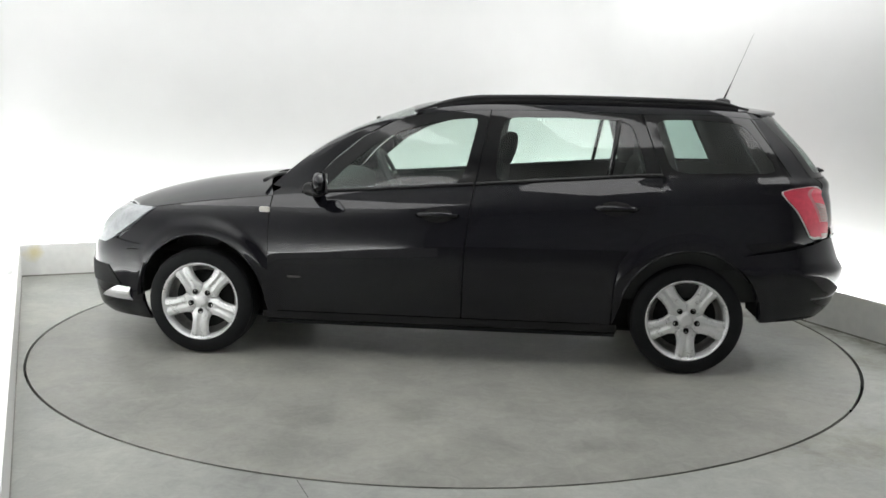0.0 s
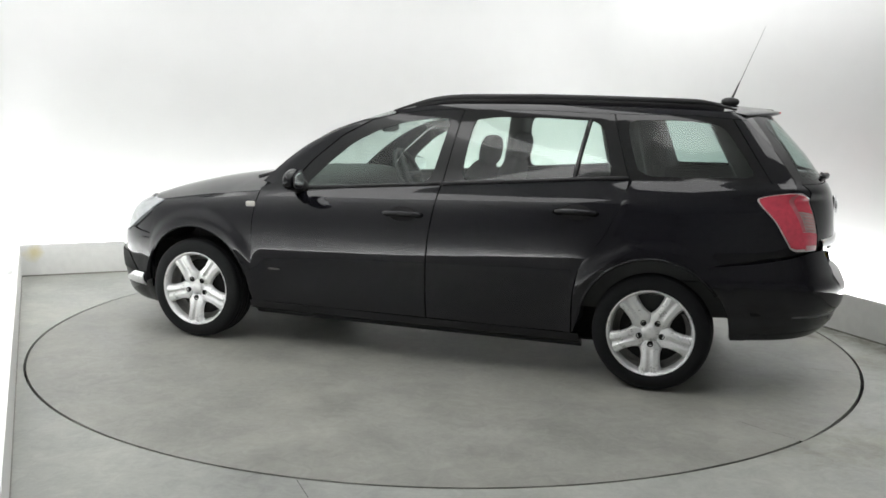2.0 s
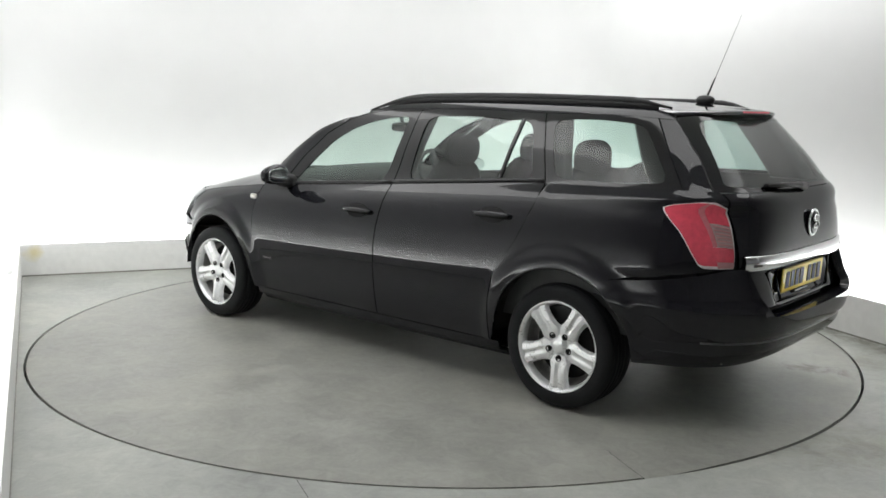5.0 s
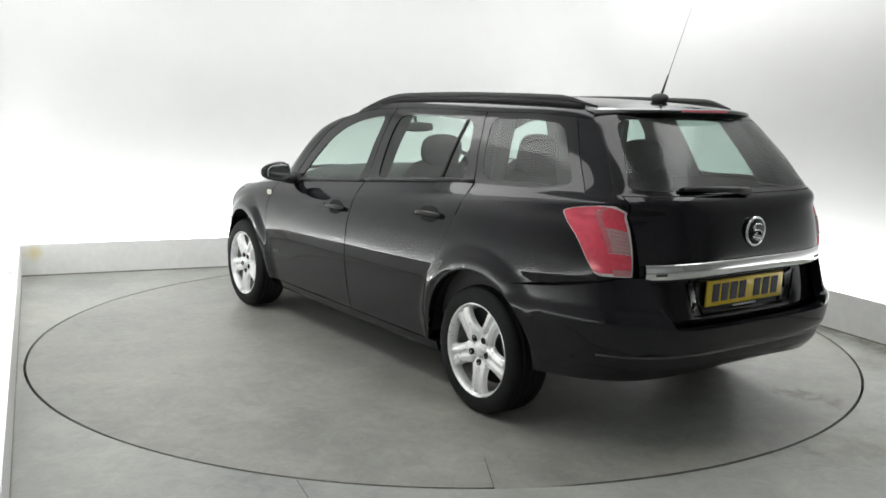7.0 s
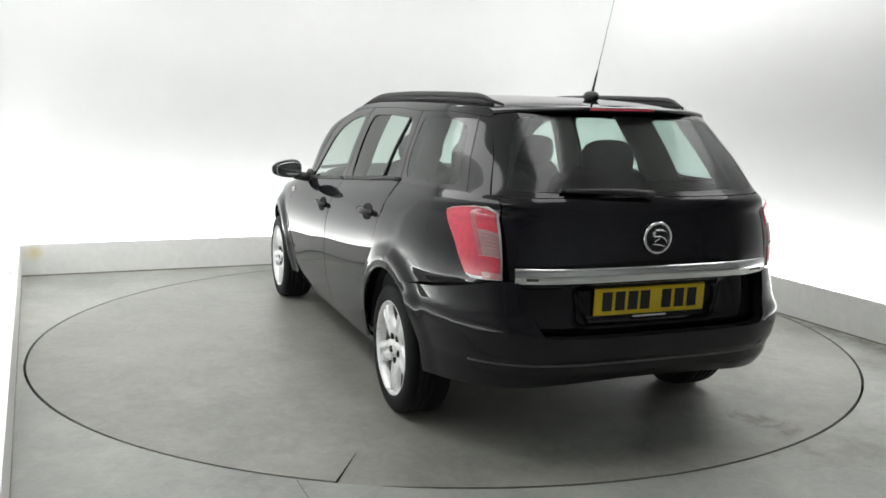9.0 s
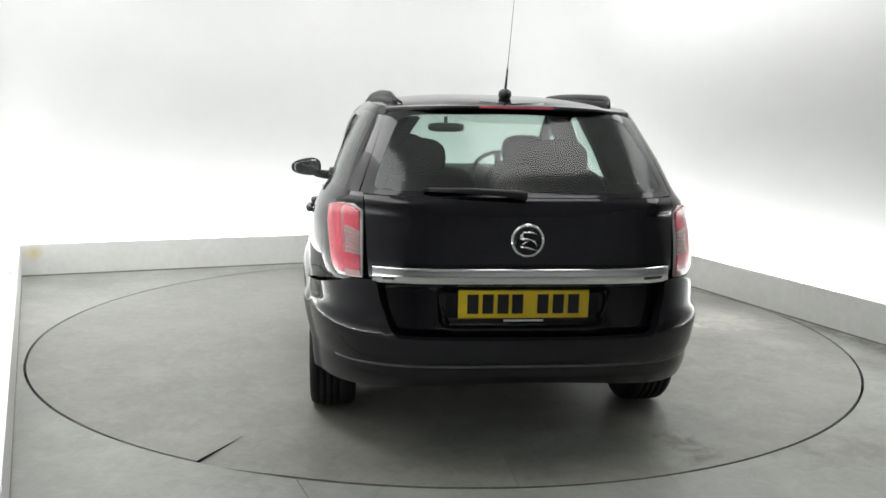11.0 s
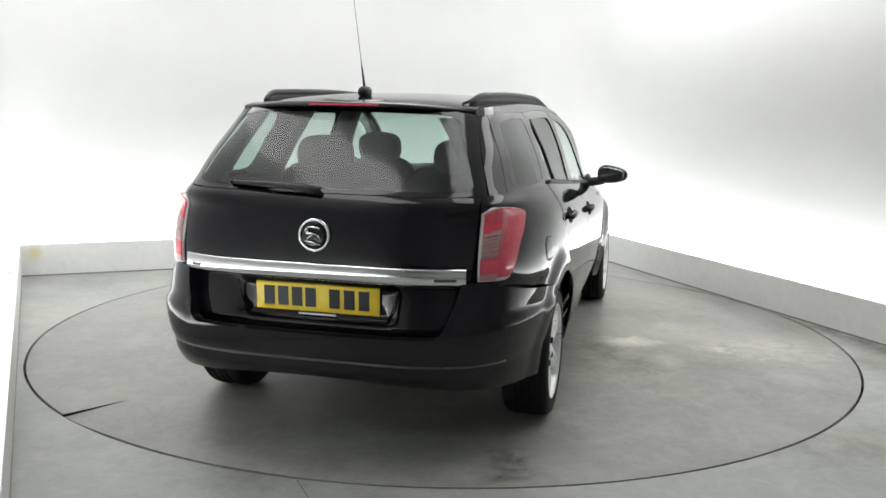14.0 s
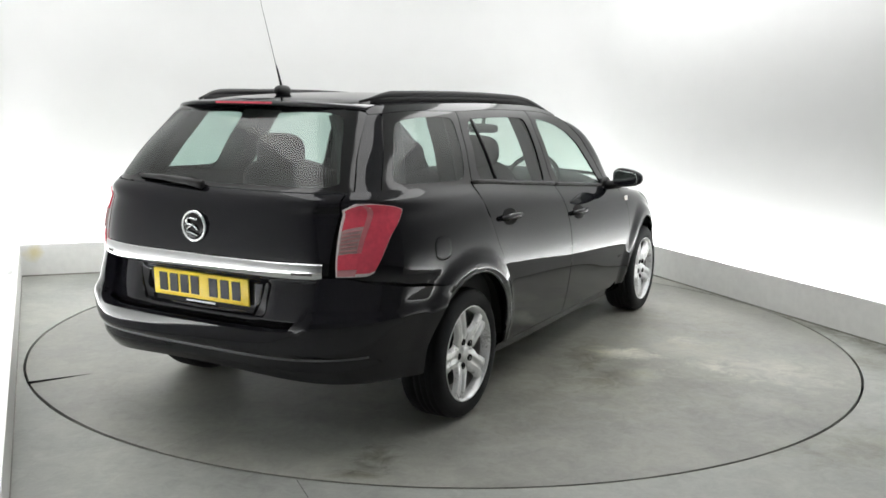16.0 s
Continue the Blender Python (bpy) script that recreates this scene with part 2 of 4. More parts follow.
def curve(*keys):
    """A smooth curve through (x, y) keys in rising x, that never overshoots them."""
    xs, ys = np.array([k[0] for k in keys], float), np.array([k[1] for k in keys], float)
    h, d = np.diff(xs), np.diff(ys) / np.diff(xs)
    m = np.empty(len(xs))
    m[0], m[-1] = d[0], d[-1]
    for i in range(1, len(xs) - 1):
        m[i] = 0 if d[i - 1] * d[i] <= 0 else 2 * d[i - 1] * d[i] / (d[i - 1] + d[i])

    def at(x):
        if x <= xs[0]:
            return float(ys[0])
        if x >= xs[-1]:
            return float(ys[-1])
        i = int(np.searchsorted(xs, x)) - 1
        i = max(0, min(i, len(h) - 1))
        t = (x - xs[i]) / h[i]
        return float(ys[i] * (1 + 2 * t) * (1 - t) ** 2 + h[i] * m[i] * t * (1 - t) ** 2 + ys[i + 1] * t * t * (3 - 2 * t) + h[i] * m[i + 1] * t * t * (t - 1))
    return at


def step(a, b, x):
    t = min(1.0, max(0.0, (x - a) / (b - a)))
    return t * t * (3 - 2 * t)


def lerp(a, b, t):
    return a + (b - a) * t


def spread(a, b, n):
    return [a + (b - a) * i / n for i in range(n + 1)]


def sheet(rows, edge=0.014, out=None, closed=False, bm=None):
    """A smooth sheet through rows of points, with its rim turned inwards by edge metres; out(p) points outwards."""
    bm = bm or bmesh.new()
    vs = [[bm.verts.new(p) for p in row] for row in rows]
    nr, nc = len(vs), len(vs[0])
    faces = []
    for i in range(nr - 1):
        for j in range(nc if closed else nc - 1):
            k = (j + 1) % nc
            try:
                faces.append(bm.faces.new((vs[i][j], vs[i][k], vs[i + 1][k], vs[i + 1][j])))
            except ValueError:
                pass
    bm.normal_update()
    if out:
        total = sum((f.normal.dot(out(f.calc_center_median())) for f in faces))
        if total < 0:
            bmesh.ops.reverse_faces(bm, faces=faces)
            bm.normal_update()
    if edge:
        ring = [vs[0][j] for j in range(nc)] + [vs[i][-1] for i in range(1, nr)] + [vs[-1][j] for j in range(nc - 2, -1, -1)] + [vs[i][0] for i in range(nr - 2, 0, -1)]
        top = [bm.verts.new(v.co) for v in ring]
        low = [bm.verts.new(v.co - v.normal * edge) for v in ring]
        for j in range(len(ring)):
            k = (j + 1) % len(ring)
            bm.faces.new((top[j], top[k], low[k], low[j]))
    return bm


def away(p):
    """Outwards from the car's spine."""
    return Vector((p.x * 0.35, p.y, (p.z - 0.75) * 0.9))


def lathe(profile, segments, axis="Y"):
    """Turns a profile of (radius, along) pairs about an axis."""
    bm = bmesh.new()
    rows = []
    for r, a in profile:
        row = []
        for i in range(segments):
            w = 2 * math.pi * i / segments
            row.append(bm.verts.new((r * math.cos(w), a, r * math.sin(w)) if axis == "Y" else (r * math.cos(w), r * math.sin(w), a)))
        rows.append(row)
    for i in range(len(rows) - 1):
        for j in range(segments):
            k = (j + 1) % segments
            bm.faces.new((rows[i][j], rows[i][k], rows[i + 1][k], rows[i + 1][j]))
    bmesh.ops.recalc_face_normals(bm, faces=bm.faces)
    return bm


def slab(size, m=None, bevel=0.0, segments=2, bm=None):
    bm = bm or bmesh.new()
    made = bmesh.ops.create_cube(bm, size=1, matrix=(m or Matrix()) @ Matrix.Diagonal((*size, 1)))
    if bevel:
        edges = list({e for v in made["verts"] for e in v.link_edges})
        bmesh.ops.bevel(bm, geom=edges, offset=bevel, segments=segments, profile=0.6, affect="EDGES")
    return bm


def tube(points, radii, segments=10, bm=None, squash=1.0):
    """A round bar along points with a radius at each."""
    bm = bm or bmesh.new()
    pts = [Vector(p) for p in points]
    rings = []
    for i, p in enumerate(pts):
        d = (pts[min(i + 1, len(pts) - 1)] - pts[max(i - 1, 0)]).normalized()
        a = d.cross(Vector((0, 0, 1)) if abs(d.z) < 0.95 else Vector((1, 0, 0))).normalized()
        c = a.cross(d).normalized()
        r = radii[i] if isinstance(radii, (list, tuple)) else radii
        rings.append([bm.verts.new(p + (a * math.cos(w) + c * math.sin(w) * squash) * r) for w in (2 * math.pi * k / segments for k in range(segments))])
    for i in range(len(rings) - 1):
        for k in range(segments):
            n = (k + 1) % segments
            bm.faces.new((rings[i][k], rings[i][n], rings[i + 1][n], rings[i + 1][k]))
    bm.faces.new(rings[0][::-1])
    bm.faces.new(rings[-1])
    bmesh.ops.recalc_face_normals(bm, faces=bm.faces)
    return bm


def blob(size, m, power=2.6, u=20, v=12, bm=None):
    """A cushion: a rounded block between a ball and a box."""
    bm = bm or bmesh.new()

    def sp(x):
        return math.copysign(abs(x) ** (2 / power), x)
    rows = []
    for i in range(v + 1):
        b = -math.pi / 2 + math.pi * i / v
        rows.append([bm.verts.new(m @ Vector((size[0] / 2 * sp(math.cos(b)) * sp(math.cos(a)), size[1] / 2 * sp(math.cos(b)) * sp(math.sin(a)), size[2] / 2 * sp(math.sin(b)))))
                     for a in (2 * math.pi * j / u for j in range(u))])
    for i in range(v):
        for j in range(u):
            k = (j + 1) % u
            bm.faces.new((rows[i][j], rows[i][k], rows[i + 1][k], rows[i + 1][j]))
    bmesh.ops.remove_doubles(bm, verts=bm.verts, dist=1e-5)
    return bm


# ---- the booth ----
def wall_run(name, pts, height, thick, material, z0=0.0, smooth=False):
    """A wall of one thickness along a line of points (its face), grown to the left-hand side of that line."""
    bm = bmesh.new()
    outer = []
    for i, p in enumerate(pts):
        a = (pts[i] - pts[i - 1]).normalized() if i else (pts[1] - pts[0]).normalized()
        b = (pts[i + 1] - pts[i]).normalized() if i < len(pts) - 1 else a
        n1, n2 = Vector((-a.y, a.x, 0)), Vector((-b.y, b.x, 0))
        n = (n1 + n2).normalized()
        outer.append(p + n * thick / max(0.3, n.dot(n1)))
    rows = []
    for p, q in zip(pts, outer):
        rows.append([bm.verts.new((p.x, p.y, z0)), bm.verts.new((p.x, p.y, z0 + height)), bm.verts.new((q.x, q.y, z0 + height)), bm.verts.new((q.x, q.y, z0))])
    for i in range(len(rows) - 1):
        for k in range(4):
            n = (k + 1) % 4
            f = bm.faces.new((rows[i][k], rows[i + 1][k], rows[i + 1][n], rows[i][n]))
            f.smooth = smooth and k in (0, 2)
    bm.faces.new(rows[0])
    bm.faces.new(rows[-1][::-1])
    bmesh.ops.recalc_face_normals(bm, faces=bm.faces)
    return tagged(part(name, bm, material, smooth=False), kind="structure")


def rounded(a, corner, b, radius, n=10):
    """The arc that rounds off the corner between two straight runs."""
    d1, d2 = (a - corner).normalized(), (b - corner).normalized()
    p, q = corner + d1 * radius, corner + d2 * radius
    return [p.lerp(corner, t).lerp(corner.lerp(q, t), t) for t in spread(0, 1, n)]


def build_booth():
    near_l = side_wall(LEFT_LEN, TROUGH)
    cl, cr = booth(-TROUGH, -TROUGH), booth(BACK_LEN + TROUGH, -TROUGH)
    near_r = booth(BACK_LEN + TROUGH, RIGHT_LEN)
    line = [near_l] + rounded(near_l, cl, cr, 0.36) + rounded(cl, cr, near_r, 0.5) + [near_r]
    wall_run("wall_backdrop", line, ROOM_H, 0.12, M_WALL, smooth=True)
    # the low board in front of the light trough, with a sharp corner at each end of the back wall
    wall_run("plinth_back", [booth(0, 0), booth(BACK_LEN, 0)], PLINTH_H, PLINTH_T, M_PLINTH)
    wall_run("plinth_side", [side_wall(LEFT_LEN), side_wall(PLINTH_T * 0.1)], PLINTH_H, PLINTH_T, M_PLINTH)
    wall_run("plinth_side_far", [booth(BACK_LEN, 0), booth(BACK_LEN, RIGHT_LEN)], PLINTH_H, PLINTH_T, M_PLINTH)
    # a thin darker strip where the board meets the floor
    wall_run("trim_back", [booth(0.004, 0.004), booth(BACK_LEN - 0.004, 0.004)], 0.010, 0.0035, M_FOOT_STRIP)
    wall_run("trim_side", [side_wall(LEFT_LEN, -0.004), side_wall(0.004, -0.004)], 0.010, 0.0035, M_FOOT_STRIP)
    wall_run("trim_side_far", [booth(BACK_LEN - 0.004, 0.0045), booth(BACK_LEN - 0.004, RIGHT_LEN)], 0.010, 0.0035, M_FOOT_STRIP)
    # white trough floors under the lamps
    deep = TROUGH - PLINTH_T - 0.002
    wall_run("trough_floor", [booth(-0.02, -PLINTH_T - 0.001), booth(BACK_LEN + 0.02, -PLINTH_T - 0.001)], 0.012, deep, M_WALL)
    wall_run("trough_floor_side", [side_wall(LEFT_LEN - 0.01, PLINTH_T + 0.001), side_wall(-0.16, PLINTH_T + 0.001)], 0.014, deep, M_WALL)
    wall_run("trough_floor_far", [booth(BACK_LEN + PLINTH_T + 0.001, -0.03), booth(BACK_LEN + PLINTH_T + 0.001, RIGHT_LEN - 0.01)], 0.014, deep, M_WALL)
    # end boards that close the troughs
    wall_run("trough_end", [side_wall(LEFT_LEN, TROUGH), side_wall(LEFT_LEN, PLINTH_T)], PLINTH_H, 0.03, M_PLINTH)
    wall_run("trough_end_far", [booth(BACK_LEN + PLINTH_T, RIGHT_LEN), booth(BACK_LEN + TROUGH, RIGHT_LEN)], PLINTH_H, 0.03, M_PLINTH)
    bm = slab((BACK_LEN + 1.0, 7.0, 0.12), booth_pose(BACK_LEN / 2, 3.0, ROOM_H + 0.06))
    tagged(part("ceiling", bm, M_WALL, smooth=False), kind="structure")
    # unseen hall behind the camera, its pale close walls added to brighten reflections
    hall = [booth(-2.0, LEFT_LEN - 0.1), booth(-2.0, 10.4), booth(7.2, 10.4), booth(7.2, RIGHT_LEN - 0.1)]
    wall_run("wall_hall_unseen", hall[::-1], 3.7, 0.1, M_UNSEEN_HALL)
    wall_run("wall_hall_near_unseen", [booth(-2.0, LEFT_LEN - 0.1), side_wall(LEFT_LEN - 0.1, TROUGH + 0.125)], 3.7, 0.1, M_UNSEEN_HALL)
    wall_run("wall_hall_far_unseen", [booth(BACK_LEN + TROUGH + 0.125, RIGHT_LEN - 0.1), booth(7.2, RIGHT_LEN - 0.1)], 3.7, 0.1, M_UNSEEN_HALL)
    tagged(part("ceiling_hall_unseen", slab((9.5, 5.0, 0.1), booth_pose(2.6, 8.4, 3.76)), M_UNSEEN_HALL, smooth=False), kind="structure")
    # floor with a round pit for the turntable
    bm = bmesh.new()
    seg = 192
    inner = [bm.verts.new((PIVOT.x + 2.479 * math.cos(2 * math.pi * i / seg), PIVOT.y + 2.479 * math.sin(2 * math.pi * i / seg), 0)) for i in range(seg)]
    lip = [bm.verts.new((v.co.x, v.co.y, -0.06)) for v in inner]
    outer = [bm.verts.new((30 * math.cos(2 * math.pi * i / seg), 30 * math.sin(2 * math.pi * i / seg), 0)) for i in range(seg)]
    for i in range(seg):
        k = (i + 1) % seg
        bm.faces.new((inner[i], outer[i], outer[k], inner[k]))
        bm.faces.new((inner[k], lip[k], lip[i], inner[i]))
    tagged(part("floor", bm, M_FLOOR, smooth=False), kind="structure")
    bm = lathe([(0.001, -0.08), (2.6, -0.08)], 96, "Z")
    tagged(part("turntable_pit", bm, M_PIT, smooth=False), kind="structure")
    a, b = Vector((-0.545, -2.432, 0)), Vector((-0.43, -2.70, 0))
    m = Matrix.Translation((a + b) / 2 + Vector((0, 0, 0.0005))) @ Matrix.Rotation(math.atan2((b - a).y, (b - a).x), 4, "Z")
    tagged(part("floor_joint", slab(((b - a).length, 0.0016, 0.001), m), M_PIT, smooth=False), kind="structure")


build_booth()


def deck_ring(name, a0, a1, parent, gap, end_gap, sunk=0.0, r0=2.16, r1=2.465):
    """An edge plate of the turntable: part of a ring that ends at two radial joints."""
    bm = bmesh.new()
    n = max(4, int(abs(a1 - a0) / 2))
    cols = []
    for i in range(n + 1):
        w = radians(lerp(a0, a1, i / n))
        side = gap if i == 0 else -end_gap if i == n else 0
        col = []
        low = -sunk * max(0.0, 1 - i / (0.3 * n))
        for r, z in ((r0, -0.03), (r0, 0), (r1, low), (r1, -0.03)):
            col.append(bm.verts.new((r * math.cos(w) - side * math.sin(w), r * math.sin(w) + side * math.cos(w), z)))
        cols.append(col)
    for i in range(n):
        for k in range(3):
            bm.faces.new((cols[i][k], cols[i][k + 1], cols[i + 1][k + 1], cols[i + 1][k]))
    bm.faces.new(cols[0])
    bm.faces.new(cols[-1][::-1])
    bmesh.ops.recalc_face_normals(bm, faces=bm.faces)
    return part(name, bm, M_DISC, parent, smooth=False)


turntable = tagged(new("turntable"), "round grey concrete turntable flush with the studio floor", "turntable")
part("deck", lathe([(0.001, 0.0), (1.0, 0.0), (2.1599, 0.0), (2.1599, -0.03)], 180, "Z"), M_DISC, turntable, smooth=False)
deck_ring("edge_plate", 149.5, 180.0, turntable, 0.0006, 0.0006, 0.013, r1=2.461)
deck_ring("edge_plate", 180.0, 509.5, turntable, 0.0006, 0.0006)
# a dark strip painted in for the shade on the plate's step
m = Matrix.Rotation(radians(149.5), 4, "Z") @ Matrix.Translation((2.29, 0.0008, -0.0135))
part("edge_shade", slab((0.376, 0.002, 0.026), m), M_DARK, turntable, "dark strip for the shaded step of a sunken plate", smooth=False)

# ---- the car: x forwards, y to its left, z up, from the ground under the middle of its wheelbase ----
AXLE, FRONT, HUB_Z, WHEEL_Z = 1.348, 1.370, 0.316, 0.304
ARCH = 0.375
XM, XF = -0.9, 0.75
half_width = curve((0.14, 0.775), (0.22, 0.812), (0.30, 0.838), (0.45, 0.866), (0.60, 0.881), (0.66, 0.8805), (0.75, 0.874), (0.80, 0.865), (0.85, 0.853), (0.90, 0.835), (0.95, 0.806), (0.985, 0.778),
                   (1.05, 0.748), (1.2, 0.703), (1.34, 0.651), (1.38, 0.632), (1.41, 0.609), (1.44, 0.575), (1.46, 0.545))
rear_x = curve((0.28, -2.15), (0.50, -2.18), (0.56, -2.185), (0.60, -2.160), (0.70, -2.160), (0.735, -2.195), (0.82, -2.205), (0.92, -2.198), (1.00, -2.184), (1.06, -2.158), (1.09, -2.132), (1.20, -2.048), (1.30, -1.958), (1.40, -1.862), (1.46, -1.805))
bumper_x = curve((0.30, -2.145), (0.345, -2.195), (0.385, -2.225), (0.43, -2.238), (0.455, -2.258), (0.50, -2.268), (0.56, -2.272), (0.62, -2.255), (0.75, -2.215))
rear_n = curve((0.3, 4.2), (0.78, 4.05), (0.99, 3.95), (1.06, 4.8), (1.40, 4.8))
front_x = curve((0.14, 2.16), (0.20, 2.225), (0.40, 2.245), (0.55, 2.222), (0.66, 2.175), (0.76, 2.100), (0.84, 1.93), (0.92, 1.50), (0.97, 1.2))
front_n = curve((0.14, 3.5), (0.6, 3.5), (0.9, 3.8))
belt = curve((-2.13, 1.075), (-1.9, 1.085), (-1.15, 1.070), (-0.7, 1.038), (-0.1, 0.992), (0.70, 0.932), (0.95, 0.912), (1.6, 0.84))


def smooth_z(x, z):
    """The height on the standard section that answers to z at this place along the car: the shoulder climbs to the rear."""
    return z - (belt(x) - 0.99) * step(0.60, 0.95, z) * (1 - step(1.12, 1.36, z))


def flare(x, z):
    r = min(math.hypot(x - FRONT, z - HUB_Z), math.hypot(x + AXLE, z - HUB_Z))
    return (0.024 if x > 0 else 0.021) * (1 - step(0.405, 0.485, r))


def side_y(x, z, plain=False):
    """Half the car's width at this place."""
    w = half_width(smooth_z(x, z)) * (1 - 0.010 * ((x + 0.1) / 1.4) ** 2)
    if x < XM:
        n = rear_n(z)
        f = min(1.0, (XM - x) / (XM - rear_x(z)))
        w *= (1 - f ** n) ** (1 / n)
    elif x > XF:
        n = front_n(z)
        f = min(1.0, (x - XF) / (front_x(z) - XF))
        w *= (1 - f ** n) ** (1 / n)
    return w + (0 if plain else flare(x, z))


def rear_at(y, z, ends=rear_x):
    """How far back the car reaches at this place across its tail."""
    n = rear_n(z)
    w = half_width(smooth_z(-1.9, z)) * 0.985
    f = min(1.0, abs(y) / w)
    return XM - (XM - ends(z)) * (1 - f ** n) ** (1 / n)


def round_tail(phi, z, ends=rear_x, grow=0.0):
    """The outline of the tail at height z: phi 0 at the flank, 90 degrees in the middle of the back."""
    n = rear_n(z)
    w = half_width(smooth_z(-1.9, z)) * 0.985
    s, c = max(0.0, math.sin(phi)), max(0.0, math.cos(phi))
    if ends is bumper_x:
        w = half_width(smooth_z(-1.9, max(z, 0.42))) * 0.985 - 0.008 * step(0.58, 0.40, z)
    x, y = XM - (XM - ends(z) + grow) * s ** (2 / n), (w + grow) * c ** (2 / n)
    return Vector((x, y + flare(x, z) * c * (0.75 if ends is bumper_x else 1), z))


def phi_of_x(x, z, ends=rear_x):
    return math.asin(min(1.0, max(0.0, (XM - x) / (XM - ends(z)))) ** (rear_n(z) / 2))


def phi_of_y(y, z):
    w = half_width(smooth_z(-1.9, z)) * 0.985
    return math.acos(min(1.0, max(0.0, y / w)) ** (rear_n(z) / 2))


def round_nose(phi, z, grow=0.0):
    n = front_n(z)
    w = half_width(smooth_z(1.4, z)) * 0.984
    s, c = max(0.0, math.sin(phi)), max(0.0, math.cos(phi))
    x, y = XF + (front_x(z) - XF + grow) * s ** (2 / n), (w + grow) * c ** (2 / n)
    return Vector((x, y + flare(x, z) * c * 0.5, z))


def nose_phi(x, z):
    return math.asin(min(1.0, max(0.0, (x - XF) / (front_x(z) - XF))) ** (front_n(z) / 2))


def flip(rows, s):
    return [[Vector((p.x, p.y * s, p.z)) for p in row] for row in rows]


def by_columns(xs, lo, hi, n, grow=0.0):
    """A flank panel of upright columns at xs, each from lo(x) to hi(x)."""
    return [[Vector((x, side_y(x, z) + grow, z)) for z in spread(lo(x), hi(x), n)] for x in xs]


def by_rows(zs, xa, xb, n, grow=0.0):
    """A flank panel of level rows at zs, each from xa(z) to xb(z)."""
    return [[Vector((x, side_y(x, z) + grow, z)) for x in spread(xa(z), xb(z), n)] for z in zs]


def finer(poly, n):
    """A closed outline with every edge cut into n."""
    out = []
    for i, p in enumerate(poly):
        q = poly[(i + 1) % len(poly)]
        out += [(lerp(p[0], q[0], k / n), lerp(p[1], q[1], k / n)) for k in range(n)]
    return out


def soften(poly, times=2):
    """Rounds the corners of a closed outline, keeping the number of its points."""
    for _ in range(times):
        poly = [((poly[i - 1][0] + 2 * p[0] + poly[(i + 1) % len(poly)][0]) / 4, (poly[i - 1][1] + 2 * p[1] + poly[(i + 1) % len(poly)][1]) / 4) for i, p in enumerate(poly)]
    return poly


def flank(x, z, grow=0.0):
    return Vector((x, side_y(x, z) + grow, z))


def tail(y, z, grow=0.0):
    return Vector((rear_at(y, z) - grow, y, z))


def frame_ring(inner, outer, at, s, lip=0.010, n=3):
    """The frame round a pane: from its outer edge to the opening, then turned inwards at the opening."""
    rings = []
    for k in range(n + 1):
        rings.append([at(lerp(o[0], i[0], k / n), lerp(o[1], i[1], k / n)) for o, i in zip(outer, inner)])
    bm = sheet(flip(rings, s), edge=0, out=away, closed=True)
    for edge in (inner, outer):
        sheet(flip([[at(p[0], p[1]) for p in edge], [at(p[0], p[1], -lip) for p in edge]], s), edge=0, closed=True, bm=bm)
    return bm


def pane_fan(outline, at, s, depth, rings=5):
    """A curved pane that fills an outline, set back by depth."""
    cx, cz = sum(p[0] for p in outline) / len(outline), sum(p[1] for p in outline) / len(outline)
    rows = [[at(lerp(cx, p[0], k / rings), lerp(cz, p[1], k / rings), -depth) for p in outline] for k in range(rings + 1)]
    bm = sheet(flip(rows, s), edge=0, out=away, closed=True)
    bmesh.ops.remove_doubles(bm, verts=bm.verts, dist=1e-6)
    return bm


# outlines of the side windows (x, z): the opening, and the outer edge of its frame
FRONT_IN = [(0.69, 0.945), (0.55, 1.085), (0.403, 1.208), (0.26, 1.283), (0.113, 1.330), (-0.04, 1.356), (-0.185, 1.368), (-0.10, 1.003), (0.30, 0.974)]
FRONT_OUT = [(0.80, 0.926), (0.635, 1.110), (0.465, 1.250), (0.30, 1.338), (0.135, 1.384), (-0.04, 1.408), (-0.245, 1.416), (-0.172, 0.998), (0.30, 0.962)]
REAR_IN = [(-0.275, 1.018), (-0.315, 1.374), (-0.66, 1.378), (-1.02, 1.366), (-1.115, 1.078), (-0.70, 1.050)]
REAR_OUT = [(-0.178, 0.999), (-0.251, 1.417), (-0.66, 1.420), (-1.075, 1.408), (-1.190, 1.070), (-0.70, 1.038)]
QUARTER_IN = [(-1.235, 1.096), (-1.142, 1.376), (-1.40, 1.380), (-1.630, 1.362), (-1.815, 1.106), (-1.55, 1.100)]
QUARTER_OUT = [(-1.196, 1.071), (-1.081, 1.408), (-1.40, 1.410), (-1.665, 1.396), (-1.878, 1.082), (-1.55, 1.081)]

roof_mid = curve((-1.90, 1.441), (-1.6, 1.468), (-1.2, 1.486), (-0.65, 1.494), (-0.2, 1.484), (0.10, 1.462), (0.235, 1.433), (0.40, 1.38))
bonnet_mid = curve((0.95, 1.012), (1.115, 1.000), (1.5, 0.955), (1.7, 0.917), (1.9, 0.866), (2.05, 0.798), (2.14, 0.725))
roof_side = curve((-1.86, 1.410), (-1.43, 1.432), (-0.66, 1.444), (-0.245, 1.440), (-0.04, 1.428), (0.135, 1.396), (0.30, 1.342))
frame_top = curve((-1.74, 1.388), (-1.665, 1.394), (-1.40, 1.408), (-1.075, 1.406), (-0.66, 1.417), (-0.245, 1.413), (-0.04, 1.405), (0.135, 1.381))

car = tagged(new("car"), "glossy black estate car with silver wheel trims, parked on the turntable", "car")


